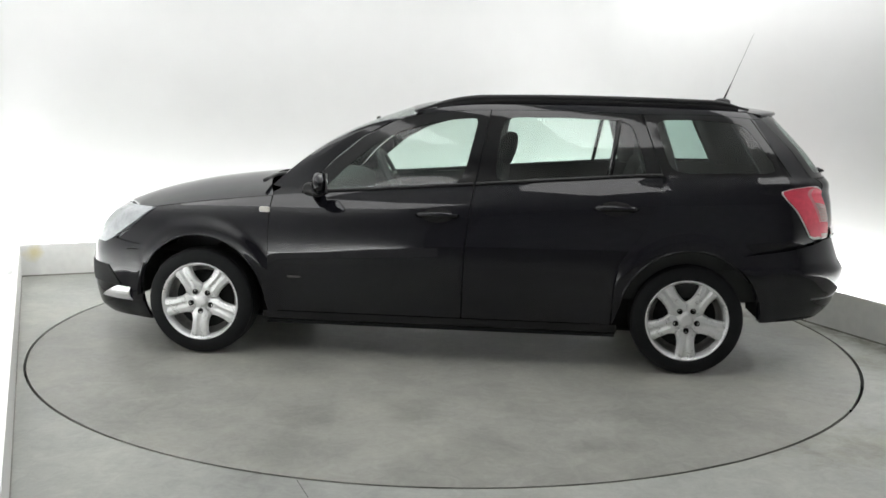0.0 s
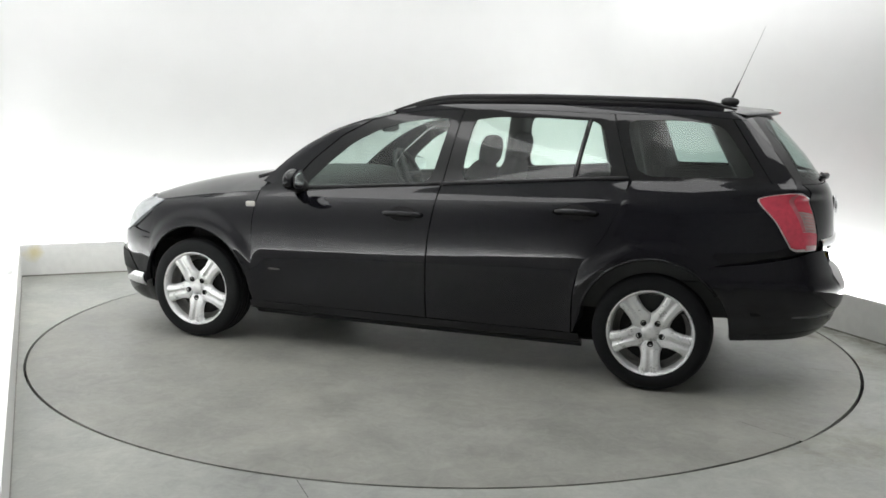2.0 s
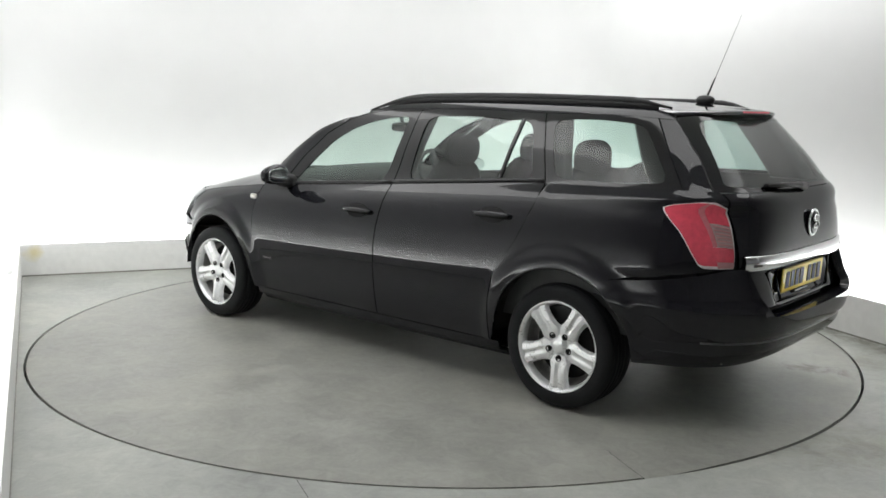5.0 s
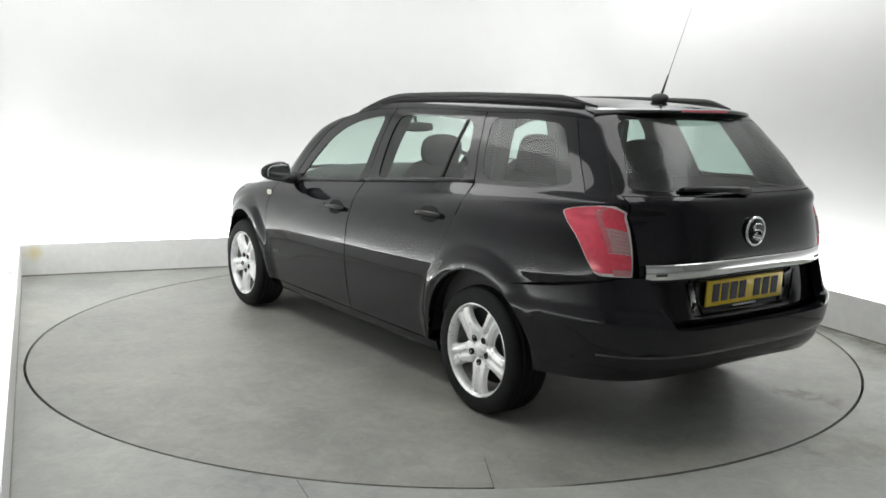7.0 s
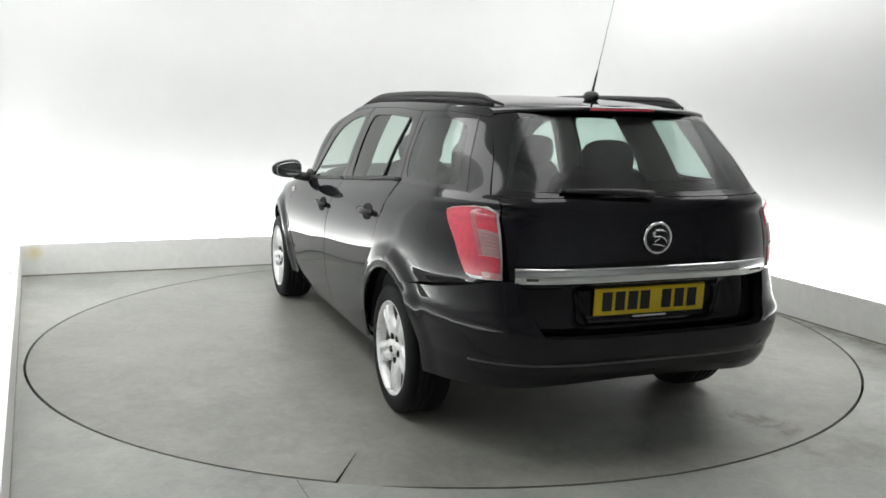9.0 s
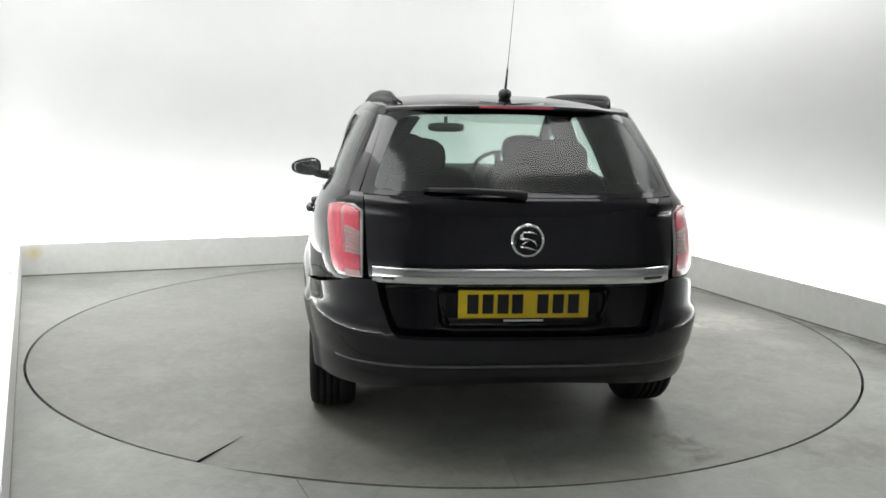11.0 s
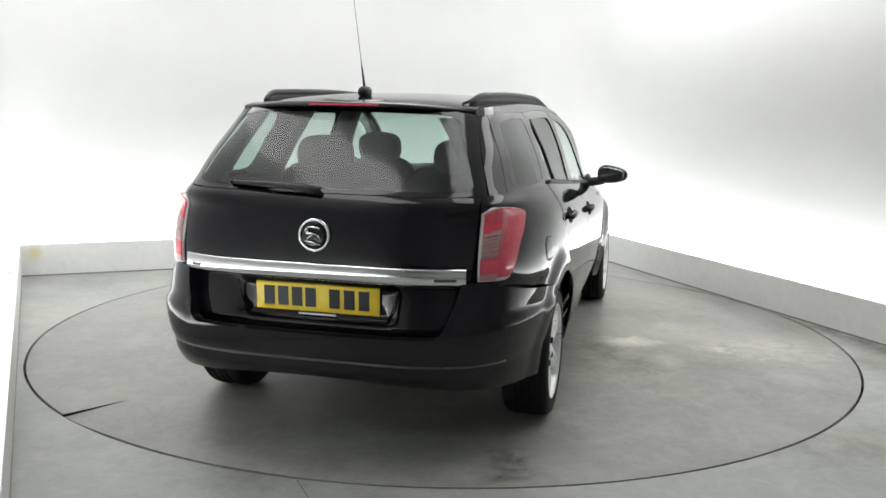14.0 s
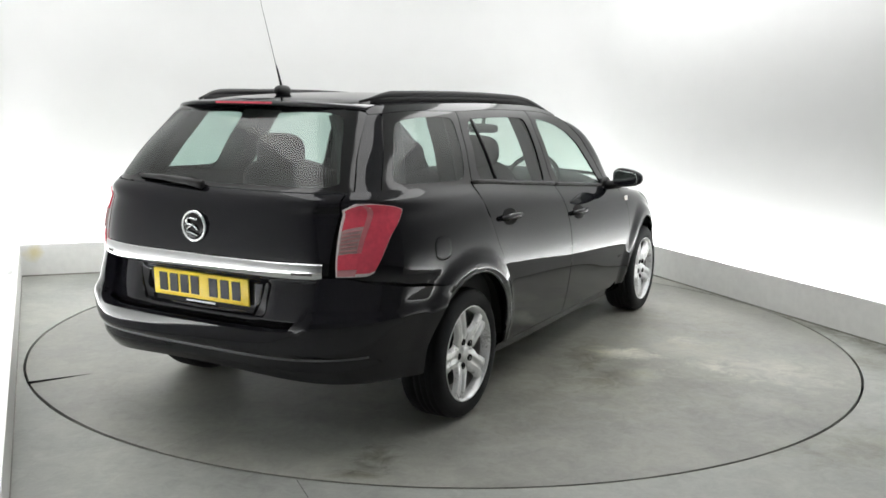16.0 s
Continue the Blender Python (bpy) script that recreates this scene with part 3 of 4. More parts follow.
def arch_z(x, axle, r=ARCH):
    d = abs(x - axle)
    return HUB_Z + math.sqrt(r * r - d * d) if d < r else 0.0


def front_arch_x(z, front=True):
    d = math.sqrt(max(0.0, ARCH * ARCH - (z - HUB_Z) ** 2))
    return FRONT + d if front else FRONT - d


def rear_arch_x(z, front=True):
    d = math.sqrt(max(0.0, ARCH * ARCH - (z - HUB_Z) ** 2))
    return -AXLE + d if front else -AXLE - d


def door(s, front):
    lo = 0.262
    if front:
        xa = curve((0.26, 0.985), (0.52, 0.972), (0.93, 0.965))
        xb = curve((0.26, -0.112), (0.63, -0.126), (1.0, -0.168))
        top = lambda x: belt(x) + 0.004
    else:
        xa = curve((0.26, -0.120), (0.63, -0.134), (1.0, -0.176))
        xb = curve((0.26, -0.935), (0.45, -0.940), (0.60, -0.965), (0.80, -1.098), (1.02, -1.184), (1.07, -1.190))
        top = lambda x: belt(x) + 0.002
    rows = []
    for k in range(41):
        t = k / 40
        row = []
        for u in spread(0, 1, 36):
            x = lerp(xa(0.6), xb(0.6), u)
            z = lerp(lo, top(x), t)
            for _ in range(3):
                x = lerp(xa(z), xb(z), u)
                z = lerp(lo, top(x), t)
            row.append(flank(x, z))
        rows.append(row)
    name = "front_door" if front else "rear_door"
    ob = part(name, sheet(flip(rows, s), 0.018, away), M_PAINT, car)
    inner, outer = (FRONT_IN, FRONT_OUT) if front else (REAR_IN, REAR_OUT)
    inner, outer = soften(finer(inner, 9), 3), finer(outer, 9)
    part("window_frame", frame_ring(inner, outer, flank, s), M_GLOSS, ob, "gloss black window frame")
    part("window_pane", pane_fan(inner, flank, s, 0.006), M_PANE, ob, "green-tinted side glass")
    # weather strip along the sill of the window
    ends = ((0.79, 0.0), (-0.165, 0.0)) if front else ((-0.18, 0.0), (-1.185, 0.0))
    pts = [flank(x, belt(x) + 0.012, 0.004) for x in spread(ends[0][0], ends[1][0], 16)]
    part("weather_strip", tube(flip([pts], s)[0], 0.009, 8), M_TRIM, ob)
    if not front:
        pts = [flank(lerp(-0.905, -0.955, t), lerp(1.066, 1.372, t), -0.006) for t in spread(0, 1, 6)]
        part("window_divider", tube(flip([pts], s)[0], 0.015, 8, squash=0.6), M_GLOSS, ob)
    # pull handle over a flat dark patch that paints the shade of its scoop
    hx, hz = (0.022, 0.838) if front else (-0.940, 0.902)
    pts = [flank(hx + d, hz + 0.005 * math.cos(d * 12), o) for d, o in ((-0.115, 0.004), (-0.10, 0.018), (-0.05, 0.026), (0.0, 0.028), (0.05, 0.026), (0.10, 0.018), (0.115, 0.004))]
    part("door_handle", tube(flip([pts], s)[0], [0.009, 0.013, 0.015, 0.015, 0.015, 0.013, 0.009], 10, squash=1.1), M_PAINT, ob, "black pull handle")
    cup = [[flank(hx + 0.085 * math.cos(w) * r, hz + 0.040 * math.sin(w) * r, 0.003) for w in (2 * math.pi * k / 24 for k in range(24))] for r in (0.05, 0.6, 1.0)]
    part("scoop_shade", sheet(flip(cup, s), 0, away, closed=True), M_DARK, ob, "flat dark patch for the shade behind the handle")
    return ob


def fender(s):
    top = lambda x: belt(x) + 0.001 if x < 1.2 else lerp(belt(1.2), 0.800, step(1.1, 1.95, x))
    xs = [0.972, 0.98] + [FRONT + ARCH * math.sin(w) for w in spread(radians(-88), radians(62), 30)] + [1.72, 1.75]
    xs = sorted({round(x, 4) for x in xs})
    rows = by_columns(xs, lambda x: max(0.265, arch_z(x, FRONT)), top, 26)
    return part("front_wing", sheet(flip(rows, s), 0.016, away), M_PAINT, car)


def quarter(s):
    edge = curve((-1.19, 1.068), (-1.186, 1.03), (-1.10, 0.80), (-0.967, 0.60), (-0.947, 0.47), (-0.942, 0.30))
    top = lambda x: min(belt(x), edge(x) if x > -1.19 else 9) if x > -1.9 else belt(-1.9)
    xs = [-0.944, -0.948] + [-AXLE + ARCH * math.sin(w) for w in spread(radians(85), radians(-80), 34)]
    seam = lambda x: max(arch_z(x, -AXLE), 0.655 + 0.045 * step(-1.50, -1.80, x) if x < -1.50 else 0.27)
    xs = sorted({round(min(x, -0.944), 4) for x in xs if x > -1.70}, reverse=True) + [-1.70, -1.75, -1.80]
    rows = by_columns(xs, lambda x: min(seam(x), top(x) - 0.01), top, 26)
    # round the corner to the tailgate
    for f in spread(0, 1, 16)[1:]:
        col = []
        for z in spread(lerp(0.700, 0.735, min(1.0, f * 2)), belt(-1.9), 26):
            a, b = phi_of_x(-1.80, z), phi_of_y(0.632 if z > 0.8 else lerp(0.60, 0.632, step(0.6, 0.8, z)), z)
            col.append(round_tail(lerp(a, b, f), z))
        rows.append(col)
    return part("rear_quarter_panel", sheet(flip(rows, s), 0.016, away), M_PAINT, car)


def sill(s):
    rows = []
    for x in spread(1.02, -0.975, 40):
        rows.append([Vector((x, side_y(x, z, True), z)) + Vector((0, -0.004 - 0.06 * step(0.24, 0.17, z) if z < 0.2 else -0.004, 0)) for z in spread(0.165, 0.256, 8)])
    return part("sill", sheet(flip(rows, s), 0.02, away), M_PAINT, car)


def greenhouse(s):
    """The fixed pillars and the rear side window."""
    inner, outer = soften(finer(QUARTER_IN, 9), 4), finer(QUARTER_OUT, 9)
    ob = part("rear_side_window", frame_ring(inner, outer, flank, s, 0.004), M_GLOSS, car, "fixed rear side window")
    part("window_pane", pane_fan(inner, flank, s, 0.0015), M_SHADE, ob, "dark-tinted glass")
    # A-pillar: between the door frame and the windscreen
    rows = []
    for t in spread(0, 1, 24):
        i = t * 3.78
        k = min(int(i), 3)
        a, b = FRONT_OUT[k], FRONT_OUT[k + 1]
        x, z = lerp(a[0], b[0], i - k), lerp(a[1], b[1], i - k)
        p = flank(x + 0.006, z + 0.004)
        q = screen_point(1.0, t)
        mid = (p + q) / 2 + Vector((0.018, 0.006, 0.022)) * math.sin(math.pi * min(1.0, t + 0.1))
        rows.append([p, p.lerp(mid, 0.6), mid, q.lerp(mid, 0.4), q])
    part("pillar", sheet(flip(rows, s), 0.016, away), M_PAINT, car)
    # the painted band between the window frames and the roof
    rows = by_columns(spread(0.135, -1.735, 40), frame_top, lambda x: roof_side(x) + 0.003, 6, 0.002)
    part("cant_rail", sheet(flip(rows, s), 0.008, away), M_PAINT, car)
    # the panel between the mirror and the wing
    rows = [[flank(x, lerp(belt(x), min(z1, belt(x) + 0.2), t)) for t in spread(0, 1, 4)] for x, z1 in ((0.97, 0.93), (0.92, 0.955), (0.86, 0.965), (0.80, 0.94))]
    part("scuttle_corner", sheet(flip(rows, s), 0.012, away), M_PAINT, car)
    # D-pillar, from the rear side window round to the tailgate
    rows = []
    for z in spread(1.082, 1.398, 18):
        t = (z - 1.082) / (1.398 - 1.082)
        xa = lerp(-1.882, -1.670, t)
        a, b = phi_of_x(xa, z), phi_of_y(lerp(0.650, 0.532, t), z)
        rows.append([round_tail(lerp(a, b, f), z) for f in spread(0, 1, 12)])
    part("pillar", sheet(flip(rows, s), 0.016, away), M_PAINT, car)


def screen_point(u, t):
    """On the windscreen: u 0 in the middle to 1 at the pillar, t 0 at the foot to 1 at the roof."""
    foot = Vector((lerp(1.030, 0.985, u * u), 0.70 * u, lerp(0.990, 0.966, u ** 3)))
    head = Vector((lerp(0.235, 0.165, u ** 3), 0.600 * u, lerp(1.430, 1.388, u ** 3)))
    p = foot.lerp(head, t)
    bow = math.sin(math.pi * t) * lerp(0.046, 0.072, u * u)
    return p + Vector((bow * 0.6, bow * 0.15 * u, bow * 0.85))


def shell():
    """Roof, windscreen, bonnet, and the dark tub behind all the gaps."""
    rows = []
    for t in spread(0, 1, 40):
        row = []
        for u in spread(-1, 1, 28):
            a = abs(u)
            x = lerp(lerp(0.235, 0.165, a ** 3), lerp(-1.86, -1.725, a ** 3), t)
            ye = side_y(x, roof_side(min(x, 0.2)), True) - 0.006
            zc, ze = roof_mid(x), roof_side(x) + 0.003 + 0.03 * step(0.165, 0.30, x)
            row.append(Vector((x, u * ye, ze + (zc - ze) * (1 - a ** 2.5))))
        rows.append(row)
    part("roof", sheet(rows, 0.02, lambda p: Vector((0, 0, 1))), M_PAINT, car)
    rows = [[Vector((p.x, p.y * 0.93, p.z - 0.035)) for p in row] for row in rows[2:-1]]
    part("headlining", sheet(rows, 0, lambda p: Vector((0, 0, 1))), M_LINING, car, "pale grey cloth headlining")
    rows = [[screen_point(abs(u), t) * 1.0 if u >= 0 else Vector((screen_point(-u, t).x, -screen_point(-u, t).y, screen_point(-u, t).z)) for u in spread(-1, 1, 24)] for t in spread(0, 1, 16)]
    part("windscreen", sheet(rows, 0, away), M_PANE, car, "green-tinted windscreen")
    rows = []
    for t in spread(0, 1, 26):
        row = []
        for u in spread(-1, 1, 24):
            a = abs(u)
            x = lerp(lerp(1.115, 0.965, a * a), lerp(2.125, 1.76, a ** 2.2), t)
            ze = belt(x) + 0.003 if x < 1.2 else lerp(belt(1.2), 0.800, step(1.1, 1.95, x)) + 0.003
            ze = min(ze, bonnet_mid(x) - 0.012)
            ye = side_y(min(x, 1.76), min(ze, 0.92)) - 0.008
            zc = bonnet_mid(x)
            row.append(Vector((x, u * ye * (1 - 0.35 * step(1.75, 2.13, x)), ze + (zc - ze) * (1 - a ** 2.1))))
        rows.append(row)
    part("bonnet", sheet(rows, 0.016, lambda p: Vector((0, 0, 1))), M_PAINT, car, "black bonnet")
    for s in (1, -1):
        pts = [Vector((1.06 - 0.02 * t, s * lerp(0.62, 0.05, t), 0.982 + 0.018 * math.sin(t * 3))) for t in spread(0, 1, 8)]
        part("front_wiper", tube(pts, 0.011, 8), M_TRIM, car, "black front wiper")
    # the tub: an inner wall a hand's width inside the flanks, with the cabin floor
    rows = []
    for z in spread(0.20, 0.90, 6):
        row = []
        for k in range(49):
            w = math.pi * 2 * k / 48
            c, s_ = math.cos(w), math.sin(w)
            x = (2.02 if c > 0 else 2.03) * math.copysign(abs(c) ** 0.5, c)
            top = 0.90 if x < 0.9 else lerp(0.90, 0.52, step(0.9, 1.5, x))
            row.append(Vector((min(x, 1.9), 0.66 * math.copysign(abs(s_) ** 0.4, s_), min(z if abs(x) < 1.3 else max(z, 0.36), top))))
        rows.append(row)
    bm = sheet(rows, 0, away)
    for z in (0.20, 0.37, 0.58):
        bmesh.ops.create_grid(bm, x_segments=1, y_segments=1, size=1, matrix=Matrix.Translation((-0.02, 0, z)) @ Matrix.Diagonal((1.85 if z > 0.3 else 1.30, 0.80 if z > 0.5 else 0.62 if z > 0.3 else 0.70, 1, 1)))
    part("floor_pan", bm, M_DARK, car, "dark underbody")
    for x in (FRONT, -AXLE):
        for s in (1, -1):
            bm = bmesh.new()
            rows = [[Vector((x + 0.385 * math.cos(w), s * y, HUB_Z + 0.385 * math.sin(w))) for w in spread(radians(0), radians(180), 24)] for y in (0.50, 0.62, 0.74, 0.835)]
            part("arch_liner", sheet(rows, 0, None, bm=bm), M_DARK, car)


def tailgate():
    """The tailgate with its window, chrome strip, badge and wiper."""
    edge = curve((0.54, 0.565), (0.62, 0.588), (0.73, 0.606), (0.82, 0.616), (1.08, 0.630))
    rows = []
    for z in spread(0.545, 1.078, 60):
        row = []
        for u in spread(-1, 1, 48):
            y = u * edge(z)
            # beside the number plate the panel leans back under the chrome strip
            hollow = step(0.30, 0.37, abs(y)) * (lerp(-2.205, -2.150, (z - 0.555) / 0.18) - rear_x(z)) if 0.555 < z < 0.738 else 0.0
            row.append(Vector((rear_at(y, z) - 0.003 + hollow, y, z)))
        rows.append(row)
    gate = part("tailgate", sheet(rows, 0.018, away), M_PAINT, car, "black tailgate with a chrome strip")
    inner = [(-0.60, 1.100), (-0.56, 1.20), (-0.475, 1.392), (0.0, 1.400), (0.475, 1.392), (0.56, 1.20), (0.60, 1.100), (0.0, 1.098)]
    outer = [(-0.645, 1.081), (-0.603, 1.20), (-0.528, 1.412), (0.0, 1.420), (0.528, 1.412), (0.603, 1.20), (0.645, 1.081), (0.0, 1.081)]
    inner, outer = soften(finer(inner, 10), 3), finer(outer, 10)
    part("window_frame", frame_ring(inner, outer, tail, 1, 0.004, n=4), M_GLOSS, gate, "gloss black surround")
    part("rear_window", pane_fan(inner, tail, 1, 0.0015, rings=8), M_SHADE, gate, "dark-tinted rear glass")
    # dark backing added so no light shows through the gaps round the gate
    rows = [[Vector((rear_at(y, z) + 0.045, y, z)) for y in spread(-0.70, 0.70, 30)] for z in spread(0.50, 1.07, 12)]
    part("gate_backing", sheet(rows, 0, away), M_DARK, gate, "dark backing sheet that blocks light through the gaps")
    # chrome strip, proud of the gate
    rows = []
    for y in spread(-0.598, 0.598, 44):
        row = []
        for dz, o in ((-0.038, 0.0), (-0.037, 0.016), (-0.034, 0.0225), (0.0, 0.0205), (0.026, 0.0165), (0.031, 0.011), (0.032, 0.0)):
            row.append(Vector((rear_at(y, 0.778 + dz) - o, y, 0.778 + dz)))
        rows.append(row)
    part("chrome_strip", sheet(rows, 0.006, away), M_CHROME, gate, "polished chrome strip")
    for ya, yb in ((-0.565, -0.485), (0.515, 0.560)):
        rows = [[Vector((rear_at(y, 0.766 + dz) - 0.0232, y, 0.766 + dz)) for dz in (-0.005, 0.0, 0.005)] for y in spread(ya, yb, 8)]
        part("strip_bar", sheet(rows, 0.003, away), M_STEEL, gate)
    # hollow for the number plate
    lid = slab((0.02, 0.72, 0.014), Matrix.Translation((-2.170, 0, 0.738)), 0.005)
    part("plate_hood", lid, M_TRIM, gate)
    bm = bmesh.new()
    for s in (1, -1):
        pts = [(-2.178, s * 0.345, 0.72), (-2.186, s * 0.325, 0.64), (-2.192, s * 0.30, 0.585)]
        tube(pts, 0.0065, 8, bm)
    tube([(-2.192, -0.30, 0.585), (-2.196, 0, 0.580), (-2.192, 0.30, 0.585)], 0.0065, 8, bm)
    part("plate_surround", bm, M_PAINT, gate)
    # round badge: a ring and a plain raised shape
    def ring_at(r, tube_r, depth):
        rows = []
        for k in range(9):
            a = 2 * math.pi * k / 8
            rows.append([Vector((-2.206 - depth - tube_r * math.sin(a), (r + tube_r * math.cos(a)) * math.cos(w), 0.920 + (r + tube_r * math.cos(a)) * math.sin(w))) for w in (2 * math.pi * j / 40 for j in range(40))])
        return rows
    part("badge", sheet(ring_at(0.060, 0.0065, 0.004), 0, None, closed=True), M_CHROME, gate, "round chrome badge")
    bm = lathe([(0.001, -0.012), (0.04, -0.011), (0.058, -0.006), (0.058, 0.0)], 40, "Z")
    bmesh.ops.transform(bm, matrix=Matrix.Translation((-2.206, 0, 0.920)) @ Matrix.Rotation(radians(90), 4, "Y"), verts=bm.verts)
    part("badge_field", bm, M_GLOSS, gate)
    bm = bmesh.new()
    for y0, z0, y1, z1, r in ((-0.03, 0.028, 0.022, 0.034, 0.009), (0.022, 0.034, 0.028, 0.008, 0.010), (0.028, 0.008, -0.015, 0.004, 0.011), (-0.015, 0.004, -0.032, -0.016, 0.009), (0.032, -0.022, -0.03, -0.036, 0.008), (0.0, 0.0, 0.024, -0.014, 0.008)):
        tube([(-2.222, y0, 0.92 + z0), (-2.224, (y0 + y1) / 2, 0.92 + (z0 + z1) / 2 + 0.003), (-2.222, y1, 0.92 + z1)], r * 0.8, 8, bm, squash=0.6)
    part("badge_emblem", bm, M_CHROME, gate)
    # wiper: arm and blade parked along the foot of the glass
    pts = [tail(y, z, o) for y, z, o in ((0.0, 1.088, 0.022), (0.08, 1.098, 0.034), (0.22, 1.106, 0.034), (0.38, 1.108, 0.026))]
    part("rear_wiper", tube(pts, [0.020, 0.015, 0.012, 0.008], 10), M_TRIM, gate, "black rear wiper")
    pts = [tail(y, 1.106, 0.012) for y in spread(0.06, 0.40, 8)]
    part("wiper_blade", tube(pts, 0.008, 8), M_RUBBER, gate)
    # roof spoiler with the high brake lamp
    rows = []
    for y in spread(-0.53, 0.53, 40):
        a = abs(y) / 0.53
        front, back = lerp(-1.78, -1.655, a ** 3), lerp(-1.898, -1.735, a ** 3)
        zt = roof_mid(-1.86) - 0.020 * a ** 2.5
        row = [Vector((front, y, zt + 0.004)), Vector((lerp(front, back, 0.5), y, zt - 0.002)), Vector((lerp(front, back, 0.9), y, zt - 0.008)), Vector((back, y, zt - 0.014)), Vector((back, y, zt - 0.022)),
               Vector((lerp(front, back, 0.92), y, zt - 0.028)), Vector((lerp(front, back, 0.5), y, zt - 0.036)), Vector((front, y, zt - 0.04))]
        rows.append(row)
    part("roof_spoiler", sheet(rows, 0.01, away), M_PAINT, gate)
    rows = [[Vector((lerp(-1.898, -1.894, abs(y) / 0.16) - 0.004, y, roof_mid(-1.86) + dz - 0.004)) for dz in (-0.008, -0.012, -0.017)] for y in spread(-0.155, 0.155, 10)]
    part("brake_lamp", sheet(rows, 0.006, away), M_RED, gate, "red high-level brake lamp")
    return gate


def rear_bumper():
    hi_keys = curve((0.0, 0.662), (0.20, 0.700), (0.36, 0.730), (0.50, 0.752), (0.60, 0.754), (0.655, 0.60), (0.70, 0.545), (1.0, 0.540))
    lo_keys = curve((0.0, 0.305), (0.5, 0.314), (1.0, 0.350))
    rows = []
    for s in (1, -1):
        half = []
        for f in spread(0, 1, 90):
            col = []
            for z in spread(lo_keys(f), hi_keys(f), 26):
                a = phi_of_x(rear_arch_x(min(z, 0.68), False) - 0.004, z, bumper_x)
                p = round_tail(lerp(a, math.pi / 2, f ** 0.8), z, bumper_x, grow=0.004 + 0.010 * step(0.622, 0.585, z))
                col.append(Vector((p.x, p.y * s, p.z)))
            half.append(col)
        rows = rows + (half[::-1][1:] if s < 0 else half)
    bumper = part("rear_bumper", sheet(rows, 0.045, away), M_PAINT, car, "black rear bumper")
    # ledge between bumper and tailgate
    shelf = [[Vector((x, y, z)) for x, z in ((rear_at(y, 0.56) + 0.02, 0.528), (-2.10 - 0.13 * (1 - (abs(y) / 0.6) ** 3), 0.532), (rear_at(y, 0.53, bumper_x) + 0.012, 0.538))] for y in spread(-0.57, 0.57, 24)]
    part("bumper_ledge", sheet(shelf, 0.01, lambda p: Vector((0, 0, 1))), M_PAINT, bumper)
    # moulding along the bumper's widest line, its grey put in for the lip's highlight
    pts = []
    for f in spread(0.30, 0.999, 30):
        a = phi_of_x(-1.75, 0.455, bumper_x)
        pts.append(round_tail(lerp(a, math.pi / 2, f), 0.432, bumper_x, 0.005))
    line = pts + [Vector((p.x, -p.y, p.z)) for p in pts[::-1]]
    part("bumper_moulding", tube(line, 0.012, 8), M_LIP_GLINT, bumper, "bumper moulding, grey for the light on its lip")
    return bumper


def front_bumper():
    rows = []
    hi_keys = curve((0.0, 0.60), (0.25, 0.62), (0.5, 0.66), (1.0, 0.70))
    for s in (1, -1):
        half = []
        for f in spread(0, 1, 36):
            col = []
            for z in spread(0.155, hi_keys(f), 22):
                a = nose_phi(front_arch_x(min(z, 0.62)) + 0.004, z)
                p = round_nose(lerp(a, math.pi / 2, f), z)
                col.append(Vector((p.x, p.y * s, p.z)))
            half.append(col)
        rows = rows + (half[::-1][1:] if s < 0 else half)
    bumper = part("front_bumper", sheet(rows, 0.02, away), M_PAINT, car, "black front bumper")
    for s in (1, -1):
        rows = [[round_nose(lerp(nose_phi(lerp(1.90, 1.99, t), z), nose_phi(2.235, z), f), z, 0.005) for f in spread(0, 1, 14)] for t, z in ((t, lerp(0.350, 0.465, t)) for t in spread(0, 1, 6))]
        part("fog_lamp_grille", sheet(flip(rows, s), 0.004, away), M_DARK, bumper)
        # silver put in for the white that this bumper corner reflects
        rows = [[round_nose(lerp(nose_phi(1.83, z), nose_phi(lerp(2.07, 1.93, t), z), f), z, 0.005 + 0.012 * math.sin(math.pi * t)) for f in spread(0, 1, 10)] for t, z in ((t, lerp(0.262, 0.345, t)) for t in spread(0, 1, 6))]
        part("fog_lamp_glint", sheet(flip(rows, s), 0.006, away), M_SILVER, bumper, "fog lamp surround, silver for the white it reflects")
        rows = []
        for f in spread(0, 1, 20):
            col = []
            for z in spread(0.56, lerp(0.802, 0.70, f ** 1.5), 10):
                a = nose_phi(max(1.735, front_arch_x(z) + 0.006), z)
                col.append(round_nose(lerp(a, math.pi / 2, f), z, -0.012))
            rows.append(col)
        part("nose_panel", sheet(flip(rows, s), 0.01, away), M_PAINT, car)
        rows = []
        for t in spread(0, 1, 10):
            z = lerp(0.600, 0.822, t)
            x0, x1 = lerp(2.01, 1.675, t ** 0.85), lerp(2.14, 1.95, t)
            rows.append([round_nose(lerp(nose_phi(x0, z), nose_phi(min(x1, front_x(z) - 0.02), z), f), z, 0.006) for f in spread(0, 1, 12)])
        part("headlight", sheet(flip(rows, s), 0.02, away), M_LAMP, car, "clear headlight")


